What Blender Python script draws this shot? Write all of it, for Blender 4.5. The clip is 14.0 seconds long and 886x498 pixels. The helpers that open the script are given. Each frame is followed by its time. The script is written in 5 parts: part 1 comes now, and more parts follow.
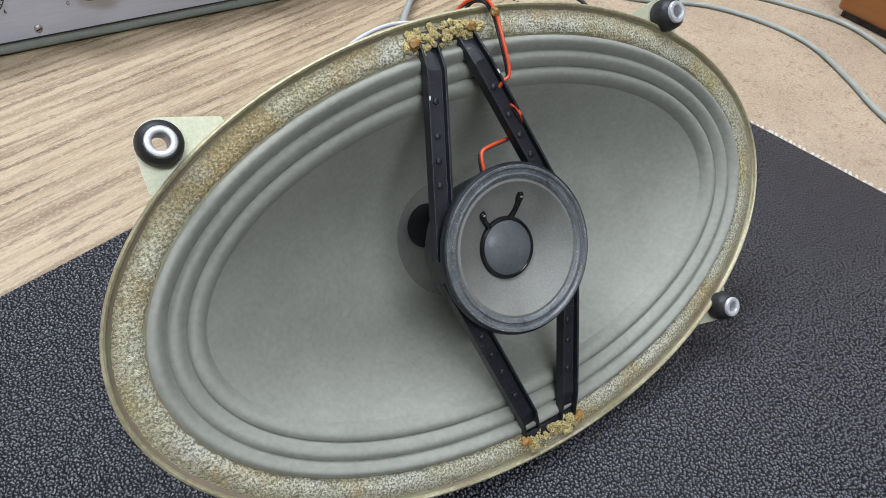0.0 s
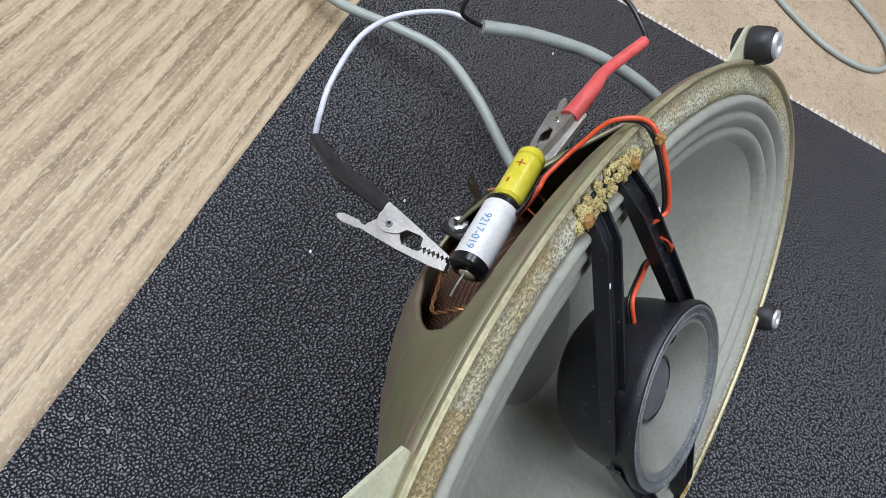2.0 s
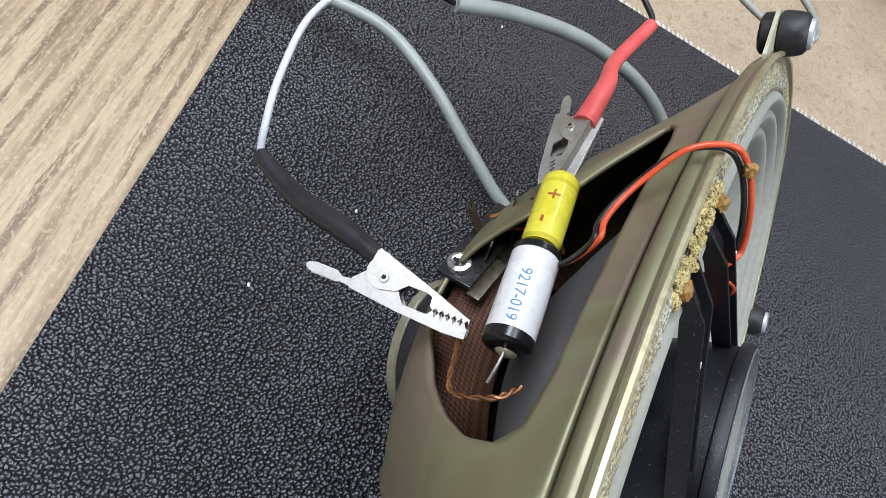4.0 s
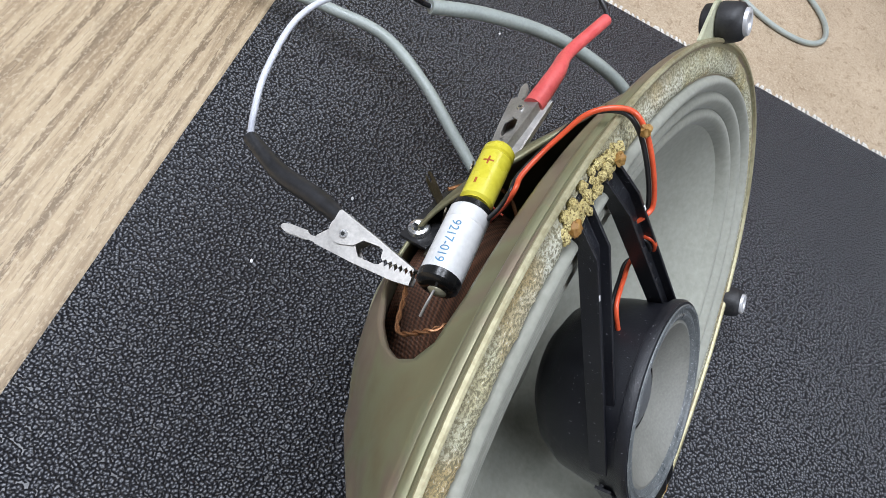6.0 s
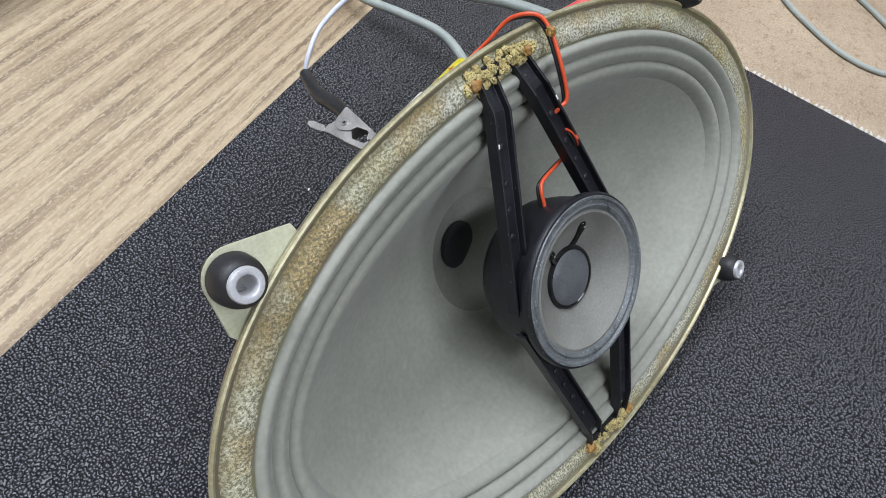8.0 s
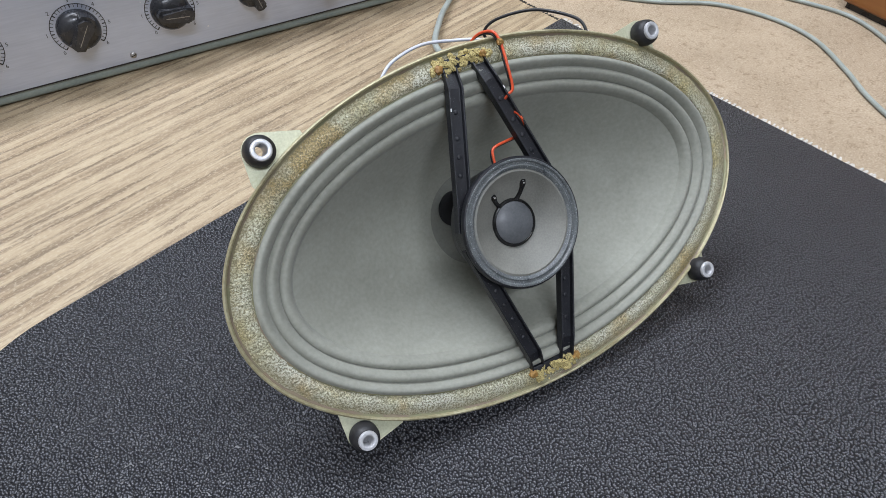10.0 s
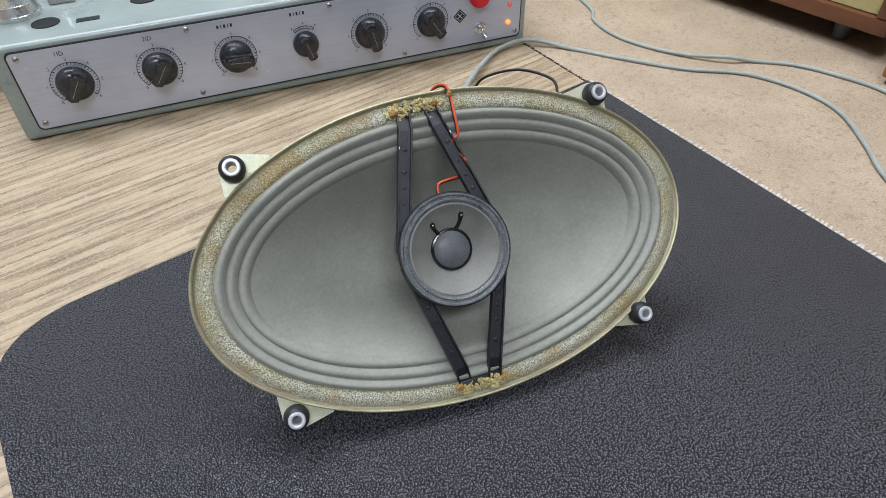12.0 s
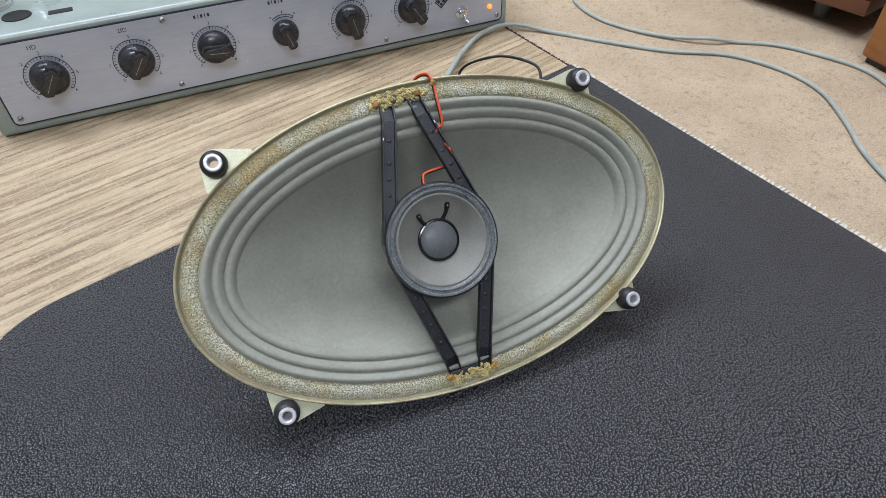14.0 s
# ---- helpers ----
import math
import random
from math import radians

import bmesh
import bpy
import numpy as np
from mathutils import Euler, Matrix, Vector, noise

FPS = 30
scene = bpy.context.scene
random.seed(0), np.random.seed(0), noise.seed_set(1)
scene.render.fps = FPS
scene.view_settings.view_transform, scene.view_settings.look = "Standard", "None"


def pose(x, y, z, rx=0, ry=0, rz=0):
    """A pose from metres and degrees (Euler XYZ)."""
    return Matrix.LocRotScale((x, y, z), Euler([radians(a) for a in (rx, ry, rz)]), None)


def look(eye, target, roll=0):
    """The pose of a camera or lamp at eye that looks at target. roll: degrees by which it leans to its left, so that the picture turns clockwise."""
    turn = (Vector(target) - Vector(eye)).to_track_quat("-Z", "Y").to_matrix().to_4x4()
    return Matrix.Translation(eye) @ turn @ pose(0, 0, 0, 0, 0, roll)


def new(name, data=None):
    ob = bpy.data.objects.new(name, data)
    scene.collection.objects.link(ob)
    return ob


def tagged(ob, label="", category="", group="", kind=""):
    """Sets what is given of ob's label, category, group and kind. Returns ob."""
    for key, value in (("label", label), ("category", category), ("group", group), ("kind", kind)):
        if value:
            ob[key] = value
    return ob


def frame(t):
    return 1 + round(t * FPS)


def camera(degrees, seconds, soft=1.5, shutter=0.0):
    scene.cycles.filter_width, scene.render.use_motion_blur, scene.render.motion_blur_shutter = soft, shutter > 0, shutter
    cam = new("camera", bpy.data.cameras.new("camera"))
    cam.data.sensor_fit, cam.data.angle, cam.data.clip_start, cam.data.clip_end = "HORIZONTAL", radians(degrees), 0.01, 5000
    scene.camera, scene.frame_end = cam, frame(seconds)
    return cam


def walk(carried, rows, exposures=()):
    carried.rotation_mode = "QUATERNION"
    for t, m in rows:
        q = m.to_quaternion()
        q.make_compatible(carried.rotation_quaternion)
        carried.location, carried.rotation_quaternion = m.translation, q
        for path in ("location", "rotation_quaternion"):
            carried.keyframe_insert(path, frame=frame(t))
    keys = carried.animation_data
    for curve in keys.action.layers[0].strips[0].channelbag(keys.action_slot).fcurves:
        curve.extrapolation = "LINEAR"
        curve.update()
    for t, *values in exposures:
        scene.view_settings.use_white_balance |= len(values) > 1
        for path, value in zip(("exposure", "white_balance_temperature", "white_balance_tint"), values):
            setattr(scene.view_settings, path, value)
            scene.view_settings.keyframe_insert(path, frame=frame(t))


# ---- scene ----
cam = camera(70.1, 14.0, soft=0.6)
PATH = [
    (0, (-0.112, -0.108, 0.232), (0.728, 1.005, -1.201), 7.0),
    (0.5, (-0.123, -0.057, 0.237), (0.802, 0.846, -1.288), 10.7),
    (1, (-0.129, -0.038, 0.285), (0.79, 0.703, -1.33), 12.2),
    (1.5, (-0.133, 0.008, 0.286), (0.893, 0.467, -1.369), 20.6),
    (2, (-0.111, 0.056, 0.243), (0.916, 0.349, -1.448), 26.4),
    (2.5, (-0.088, 0.079, 0.218), (0.874, 0.252, -1.527), 30.7),
    (2.7, (-0.085, 0.09, 0.211), (0.948, 0.152, -1.5), 35.3),
    (4.8, (-0.091, 0.1, 0.209), (1.043, 0.034, -1.437), 38.5),
    (5, (-0.087, 0.101, 0.211), (1.048, 0.03, -1.434), 38.2),
    (5.5, (-0.095, 0.081, 0.219), (1.013, 0.12, -1.445), 35.1),
    (6, (-0.099, 0.068, 0.228), (0.996, 0.18, -1.441), 32.0),
    (6.5, (-0.102, 0.057, 0.234), (0.982, 0.239, -1.437), 29.2),
    (7, (-0.114, 0.036, 0.241), (0.953, 0.345, -1.422), 25.3),
    (7.5, (-0.127, -0.005, 0.246), (0.879, 0.493, -1.409), 19.2),
    (8, (-0.129, -0.021, 0.249), (0.849, 0.577, -1.39), 16.0),
    (8.2, (-0.131, -0.024, 0.25), (0.845, 0.598, -1.381), 15.0),
    (10.3, (-0.135, -0.173, 0.282), (0.545, 1.048, -1.149), 1.7),
    (10.5, (-0.134, -0.179, 0.285), (0.536, 1.06, -1.136), 2.0),
    (11, (-0.126, -0.187, 0.288), (0.484, 1.101, -1.115), 0.8),
    (11.5, (-0.103, -0.211, 0.287), (0.378, 1.188, -1.059), -0.8),
    (12, (-0.083, -0.227, 0.297), (0.406, 1.173, -1.046), -1.2),
    (12.5, (-0.08, -0.229, 0.301), (0.418, 1.156, -1.054), -1.7),
    (13, (-0.081, -0.225, 0.301), (0.425, 1.143, -1.067), -1.5),
    (13.5, (-0.083, -0.224, 0.3), (0.43, 1.14, -1.069), -1.4),
    (13.8, (-0.083, -0.223, 0.299), (0.433, 1.136, -1.075), -1.5),
    (14, (-0.082, -0.224, 0.298), (0.434, 1.131, -1.079), -1.5),
]
walk(cam, [(t, look(eye, target, roll)) for t, eye, target, roll in PATH], [(0, 0.04), (1.0, 0.0), (2.0, -0.08), (2.5, -0.04), (5.0, 0.12), (6.5, 0.08), (8.0, 0.0), (14.0, -0.02)])
scene.view_settings.exposure = 0.0

# ---------------------------------------------------------------- light
world = bpy.data.worlds.new("room_air")
scene.world = world
world.use_nodes = True
world.node_tree.nodes["Background"].inputs["Color"].default_value = (0.75, 0.85, 1.0, 1)
world.node_tree.nodes["Background"].inputs["Strength"].default_value = 0.05

MAT = -0.003           # top of the mat
DESK = -0.006          # top of the wood sheet
FLOOR = -0.75
CEILING = 1.85


def area_light(name, place, target, sx, sy, power, colour):
    data = bpy.data.lights.new(name, "AREA")
    data.shape, data.size, data.size_y, data.energy, data.color = "RECTANGLE", sx, sy, power, colour
    ob = new(name, data)
    ob.matrix_world = look(place, target)
    return ob


LAMPS = [((0.60, 0.10, CEILING - 0.03), 1.2, 0.3, 10.5), ((-0.45, 0.86, CEILING - 0.03), 1.4, 0.60, 39.0), ((-0.3, -1.25, CEILING - 0.03), 1.2, 0.3, 32.0)]
for place, sx, sy, power in LAMPS:
    area_light("ceiling_lamp_light", place, (place[0], place[1] + 0.001, 0), sx, sy, power, (0.90, 0.98, 1.14))


# ---------------------------------------------------------------- materials
def principled(name):
    m = bpy.data.materials.new(name)
    m.use_nodes = True
    nt = m.node_tree
    return m, nt, nt.nodes["Principled BSDF"]


def noise_node(nt, vec, scale, detail=4.0, rough=0.55, distortion=0.0):
    n = nt.nodes.new("ShaderNodeTexNoise")
    n.inputs["Scale"].default_value, n.inputs["Detail"].default_value = scale, detail
    n.inputs["Roughness"].default_value, n.inputs["Distortion"].default_value = rough, distortion
    nt.links.new(vec, n.inputs["Vector"])
    return n


def ramp(nt, fac, stops):
    r = nt.nodes.new("ShaderNodeValToRGB")
    e = r.color_ramp.elements
    e[0].position, e[0].color = stops[0][0], (*stops[0][1], 1)
    e[1].position, e[1].color = stops[-1][0], (*stops[-1][1], 1)
    for p, c in stops[1:-1]:
        x = e.new(p)
        x.color = (*c, 1)
    nt.links.new(fac, r.inputs["Fac"])
    return r.outputs["Color"]


def mix(nt, fac, a, b, mode="MIX"):
    n = nt.nodes.new("ShaderNodeMix")
    n.data_type, n.blend_type = "RGBA", mode
    for sock, v in ((n.inputs["Factor"], fac), (n.inputs["A"], a), (n.inputs["B"], b)):
        if isinstance(v, (int, float)):
            sock.default_value = v
        elif isinstance(v, tuple):
            sock.default_value = (*v, 1)
        else:
            nt.links.new(v, sock)
    return n.outputs["Result"]


def coords(nt, rot=0.0, scale=(1, 1, 1)):
    tc = nt.nodes.new("ShaderNodeTexCoord")
    mp = nt.nodes.new("ShaderNodeMapping")
    mp.inputs["Rotation"].default_value = (0, 0, rot)
    mp.inputs["Scale"].default_value = scale
    nt.links.new(tc.outputs["Object"], mp.inputs["Vector"])
    return mp.outputs["Vector"]


def bump(nt, bsdf, height, strength, distance):
    b = nt.nodes.new("ShaderNodeBump")
    b.inputs["Strength"].default_value, b.inputs["Distance"].default_value = strength, distance
    nt.links.new(height, b.inputs["Height"])
    nt.links.new(b.outputs["Normal"], bsdf.inputs["Normal"])


def worn(name, dark, light, rough=0.5, metal=0.0, big=30.0, fine=600.0, relief=0.3, depth=0.0002, spread=0.12, coat=0.0, fleck=None):
    """A surface that varies at two scales, with fine relief and uneven gloss."""
    m, nt, p = principled(name)
    v = coords(nt)
    a = noise_node(nt, v, big, 5)
    b = noise_node(nt, v, fine, 3)
    f = mix(nt, 0.45, a.outputs["Fac"], b.outputs["Fac"])
    col = ramp(nt, f, [(0.35, dark), (0.65, light)])
    if fleck:
        d = noise_node(nt, v, fleck[0], 2, 0.5)
        col = mix(nt, ramp(nt, d.outputs["Fac"], [(fleck[1], (0, 0, 0)), (fleck[1] + 0.05, (0.9,) * 3)]), col, fleck[2])
    nt.links.new(col, p.inputs["Base Color"])
    r = ramp(nt, a.outputs["Fac"], [(0.3, (max(0.03, rough - spread),) * 3), (0.7, (min(1, rough + spread),) * 3)])
    nt.links.new(r, p.inputs["Roughness"])
    p.inputs["Metallic"].default_value = metal
    p.inputs["Coat Weight"].default_value = coat
    bump(nt, p, b.outputs["Fac"], relief, depth)
    return m


def mat_leather():
    """Dull black sheet with a fine pebbled grain, its glints and dark valleys painted in."""
    m, nt, p = principled("mat_grain")
    v = coords(nt)
    warp = noise_node(nt, v, 520, 1)
    vec = nt.nodes.new("ShaderNodeVectorMath")
    vec.operation = "MULTIPLY_ADD"
    nt.links.new(warp.outputs["Color"], vec.inputs[0])
    vec.inputs[1].default_value = (0.0012, 0.0012, 0)
    nt.links.new(v, vec.inputs[2])
    cell = nt.nodes.new("ShaderNodeTexVoronoi")
    cell.voronoi_dimensions, cell.feature = "2D", "F1"
    cell.inputs["Scale"].default_value = 720.0
    nt.links.new(vec.outputs[0], cell.inputs["Vector"])
    big = noise_node(nt, v, 9, 4)
    dust = noise_node(nt, v, 1000, 2)
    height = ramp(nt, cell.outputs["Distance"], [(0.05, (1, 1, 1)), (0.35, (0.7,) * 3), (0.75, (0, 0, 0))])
    # glints on the pebble tops and shade between them, put into the base colour
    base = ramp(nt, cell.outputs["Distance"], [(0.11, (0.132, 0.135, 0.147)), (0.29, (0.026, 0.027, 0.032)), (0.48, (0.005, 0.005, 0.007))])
    base = mix(nt, ramp(nt, big.outputs["Fac"], [(0.40, (0, 0, 0)), (0.75, (0.10,) * 3)]), base, (0.020, 0.018, 0.022))
    base = mix(nt, ramp(nt, dust.outputs["Fac"], [(0.71, (0, 0, 0)), (0.78, (0.3,) * 3)]), base, (0.14, 0.14, 0.14))
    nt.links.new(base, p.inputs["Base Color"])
    nt.links.new(ramp(nt, big.outputs["Fac"], [(0.3, (0.33,) * 3), (0.7, (0.42,) * 3)]), p.inputs["Roughness"])
    p.inputs["Specular IOR Level"].default_value = 0.55
    bump(nt, p, height, 1.0, 0.00054)
    return m


def desk_wood():
    """Wood-print sheet with long dark streaks and a fine ribbed relief."""
    m, nt, p = principled("wood_sheet")
    rot = radians(-GRAIN)
    along = coords(nt, rot, (1, 1, 1))
    sep = nt.nodes.new("ShaderNodeMapping")
    sep.inputs["Scale"].default_value = (8.0, 105.0, 1)
    nt.links.new(along, sep.inputs["Vector"])
    streak = noise_node(nt, sep.outputs[0], 1.0, 4, 0.62, 0.15)
    sep2 = nt.nodes.new("ShaderNodeMapping")
    sep2.inputs["Scale"].default_value = (60.0, 700.0, 1)
    nt.links.new(along, sep2.inputs["Vector"])
    pores = noise_node(nt, sep2.outputs[0], 1.0, 3, 0.6, 0.3)
    sep3 = nt.nodes.new("ShaderNodeMapping")
    sep3.inputs["Scale"].default_value = (420.0, 700.0, 1)
    nt.links.new(along, sep3.inputs["Vector"])
    weave = noise_node(nt, sep3.outputs[0], 1.0, 2)
    broad = noise_node(nt, along, 6, 3)
    col = ramp(nt, streak.outputs["Fac"], [(0.33, (0.18, 0.120, 0.062)), (0.43, (0.300, 0.216, 0.125)), (0.50, (0.405, 0.306, 0.187)), (0.68, (0.475, 0.372, 0.237))])
    # fairly regular dark growth lines, broken along their length
    ring = nt.nodes.new("ShaderNodeMapping")
    ring.inputs["Scale"].default_value = (0.16, 1.0, 1)
    nt.links.new(along, ring.inputs["Vector"])
    rings = nt.nodes.new("ShaderNodeTexWave")
    rings.bands_direction = "Y"
    for key, val in (("Scale", 33.0), ("Distortion", 2.6), ("Detail", 3.0), ("Detail Scale", 22.0), ("Detail Roughness", 0.6)):
        rings.inputs[key].default_value = val
    nt.links.new(ring.outputs[0], rings.inputs["Vector"])
    sep4 = nt.nodes.new("ShaderNodeMapping")
    sep4.inputs["Scale"].default_value = (11.0, 130.0, 1)
    nt.links.new(along, sep4.inputs["Vector"])
    lines = noise_node(nt, sep4.outputs[0], 1.0, 3, 0.55, 0.15)
    broken = mix(nt, 1.0, ramp(nt, rings.outputs["Fac"], [(0.06, (1, 1, 1)), (0.26, (0, 0, 0))]), ramp(nt, lines.outputs["Fac"], [(0.42, (0.95,) * 3), (0.60, (0.15,) * 3)]), "MULTIPLY")
    col = mix(nt, broken, col, (0.105, 0.064, 0.030))
    col = mix(nt, ramp(nt, lines.outputs["Fac"], [(0.33, (0.75,) * 3), (0.41, (0, 0, 0))]), col, (0.150, 0.102, 0.055))
    col = mix(nt, ramp(nt, pores.outputs["Fac"], [(0.38, (0.6,) * 3), (0.47, (0, 0, 0))]), col, (0.22, 0.155, 0.090))
    col = mix(nt, ramp(nt, weave.outputs["Fac"], [(0.52, (0, 0, 0)), (0.70, (0.55,) * 3)]), col, (0.55, 0.455, 0.32))
    col = mix(nt, 0.18, col, ramp(nt, broad.outputs["Fac"], [(0.3, (0.33, 0.255, 0.165)), (0.7, (0.50, 0.415, 0.30))]))
    nt.links.new(col, p.inputs["Base Color"])
    p.inputs["Roughness"].default_value = 0.55
    h = mix(nt, 0.5, pores.outputs["Fac"], weave.outputs["Fac"])
    bump(nt, p, h, 0.9, 0.0007)
    return m


def felt_board():
    m, nt, p = principled("felt_board")
    v = coords(nt)
    a, b, c = noise_node(nt, v, 14, 5), noise_node(nt, v, 170, 4, 0.65, 0.8), noise_node(nt, v, 700, 3, 0.6)
    col = ramp(nt, a.outputs["Fac"], [(0.3, (0.335, 0.255, 0.170)), (0.7, (0.435, 0.340, 0.235))])
    col = mix(nt, ramp(nt, b.outputs["Fac"], [(0.36, (0.75,) * 3), (0.46, (0, 0, 0))]), col, (0.25, 0.180, 0.110))
    col = mix(nt, ramp(nt, c.outputs["Fac"], [(0.52, (0, 0, 0)), (0.68, (0.6,) * 3)]), col, (0.56, 0.465, 0.345))
    col = mix(nt, ramp(nt, c.outputs["Fac"], [(0.34, (0.7,) * 3), (0.44, (0, 0, 0))]), col, (0.24, 0.175, 0.115))
    nt.links.new(col, p.inputs["Base Color"])
    p.inputs["Roughness"].default_value = 0.9
    bump(nt, p, c.outputs["Fac"], 0.6, 0.0005)
    return m


def plated_steel():
    """Yellow-passivated zinc with olive, pink and rusty stains."""
    m, nt, p = principled("passivated_zinc")
    v = coords(nt)
    a, b, c = noise_node(nt, v, 28, 4, 0.5, 0.5), noise_node(nt, v, 75, 4, 0.6, 1.0), noise_node(nt, v, 900, 2)
    col = ramp(nt, a.outputs["Fac"], [(0.30, (0.190, 0.158, 0.088)), (0.45, (0.230, 0.228, 0.132)), (0.56, (0.232, 0.180, 0.130)), (0.70, (0.290, 0.268, 0.165))])
    col = mix(nt, ramp(nt, b.outputs["Fac"], [(0.60, (0, 0, 0)), (0.74, (0.6,) * 3)]), col, (0.30, 0.20, 0.11))
    nt.links.new(col, p.inputs["Base Color"])
    p.inputs["Metallic"].default_value = 0.40
    nt.links.new(ramp(nt, b.outputs["Fac"], [(0.3, (0.36,) * 3), (0.7, (0.52,) * 3)]), p.inputs["Roughness"])
    bump(nt, p, c.outputs["Fac"], 0.15, 0.0001)
    return m


def paper_cone():
    m, nt, p = principled("grey_paper")
    v = coords(nt)
    a, b, c = noise_node(nt, v, 22, 5, 0.6), noise_node(nt, v, 500, 3), noise_node(nt, v, 130, 2)
    f = mix(nt, 0.4, a.outputs["Fac"], b.outputs["Fac"])
    col = ramp(nt, f, [(0.35, (0.205, 0.207, 0.170)), (0.65, (0.285, 0.288, 0.243))])
    col = mix(nt, ramp(nt, c.outputs["Fac"], [(0.73, (0, 0, 0)), (0.78, (0.35,) * 3)]), col, (0.34, 0.34, 0.30))
    nt.links.new(col, p.inputs["Base Color"])
    p.inputs["Roughness"].default_value = 0.72
    p.inputs["Sheen Weight"].default_value = 0.15
    bump(nt, p, b.outputs["Fac"], 0.35, 0.0002)
    return m


def foam():
    m, nt, p = principled("crumbling_foam")
    v = coords(nt)
    a, b, c = noise_node(nt, v, 40, 4), noise_node(nt, v, 1250, 3, 0.7), noise_node(nt, v, 30, 4)
    light = ramp(nt, a.outputs["Fac"], [(0.34, (0.46, 0.39, 0.19)), (0.46, (0.50, 0.48, 0.33)), (0.62, (0.58, 0.57, 0.46))])
    light = mix(nt, ramp(nt, c.outputs["Fac"], [(0.52, (0, 0, 0)), (0.62, (0.8,) * 3)]), light, (0.42, 0.29, 0.10))
    col = mix(nt, ramp(nt, b.outputs["Fac"], [(0.43, (0.88,) * 3), (0.54, (0, 0, 0))]), light, (0.165, 0.150, 0.088))
    col = mix(nt, ramp(nt, b.outputs["Fac"], [(0.60, (0, 0, 0)), (0.67, (0.75,) * 3)]), col, (0.78, 0.77, 0.66))
    # dirt soaked in along the outer edge, uneven
    flat = nt.nodes.new("ShaderNodeVectorMath")
    flat.operation = "MULTIPLY"
    nt.links.new(v, flat.inputs[0])
    flat.inputs[1].default_value = (1 / 0.1385, 1 / 0.0835, 0)
    size = nt.nodes.new("ShaderNodeVectorMath")
    size.operation = "LENGTH"
    nt.links.new(flat.outputs[0], size.inputs[0])
    wob = nt.nodes.new("ShaderNodeMath")
    wob.operation = "MULTIPLY_ADD"
    nt.links.new(a.outputs["Fac"], wob.inputs[0])
    wob.inputs[1].default_value = 0.07
    nt.links.new(size.outputs["Value"], wob.inputs[2])
    col = mix(nt, ramp(nt, wob.outputs[0], [(0.965, (0, 0, 0)), (1.005, (0.45,) * 3)]), col, (0.22, 0.180, 0.085))
    nt.links.new(col, p.inputs["Base Color"])
    p.inputs["Roughness"].default_value = 0.85
    bump(nt, p, b.outputs["Fac"], 0.9, 0.0009)
    return m


def weave_cloth():
    m, nt, p = principled("brown_weave")
    v = coords(nt)
    w1 = nt.nodes.new("ShaderNodeTexWave")
    w1.inputs["Scale"].default_value = 330.0
    nt.links.new(v, w1.inputs["Vector"])
    w2 = nt.nodes.new("ShaderNodeTexWave")
    w2.bands_direction = "Z"
    w2.inputs["Scale"].default_value = 330.0
    nt.links.new(v, w2.inputs["Vector"])
    f = mix(nt, 0.5, w1.outputs["Fac"], w2.outputs["Fac"])
    a = noise_node(nt, v, 60, 3)
    col = ramp(nt, f, [(0.3, (0.032, 0.012, 0.006)), (0.7, (0.155, 0.060, 0.030))])
    col = mix(nt, 0.3, col, ramp(nt, a.outputs["Fac"], [(0.3, (0.04, 0.02, 0.01)), (0.7, (0.16, 0.08, 0.04))]))
    nt.links.new(col, p.inputs["Base Color"])
    p.inputs["Roughness"].default_value = 0.7
    bump(nt, p, f, 0.7, 0.0004)
    return m


def brushed_panel():
    m, nt, p = principled("brushed_aluminium")
    v = coords(nt, 0, (60, 900, 900))
    a = noise_node(nt, v, 1.0, 3)
    b = noise_node(nt, coords(nt), 9, 4)
    d = noise_node(nt, coords(nt), 190, 2)
    col = mix(nt, 0.5, ramp(nt, a.outputs["Fac"], [(0.3, (0.405, 0.440, 0.535)), (0.7, (0.515, 0.555, 0.655))]), ramp(nt, b.outputs["Fac"], [(0.3, (0.355, 0.390, 0.480)), (0.7, (0.620, 0.665, 0.770))]))
    col = mix(nt, ramp(nt, d.outputs["Fac"], [(0.74, (0, 0, 0)), (0.77, (0.8,) * 3)]), col, (0.75, 0.75, 0.75))
    nt.links.new(col, p.inputs["Base Color"])
    p.inputs["Metallic"].default_value = 0.45
    nt.links.new(ramp(nt, b.outputs["Fac"], [(0.3, (0.24,) * 3), (0.7, (0.42,) * 3)]), p.inputs["Roughness"])
    bump(nt, p, a.outputs["Fac"], 0.12, 0.0001)
    return m


def cabinet_wood(name, dark, light, grain=0.0):
    m, nt, p = principled(name)
    v = coords(nt, grain, (8, 90, 90))
    a = noise_node(nt, v, 1.0, 5, 0.6, 0.5)
    b = noise_node(nt, coords(nt), 20, 4)
    col = ramp(nt, a.outputs["Fac"], [(0.3, dark), (0.7, light)])
    col = mix(nt, 0.25, col, ramp(nt, b.outputs["Fac"], [(0.3, dark), (0.7, light)]))
    nt.links.new(col, p.inputs["Base Color"])
    p.inputs["Roughness"].default_value = 0.35
    p.inputs["Coat Weight"].default_value = 0.3
    bump(nt, p, a.outputs["Fac"], 0.1, 0.0003)
    return m


def glowing(name, colour, strength):
    m, nt, p = principled(name)
    p.inputs["Base Color"].default_value = (*colour, 1)
    p.inputs["Emission Color"].default_value = (*colour, 1)
    p.inputs["Emission Strength"].default_value = strength
    return m


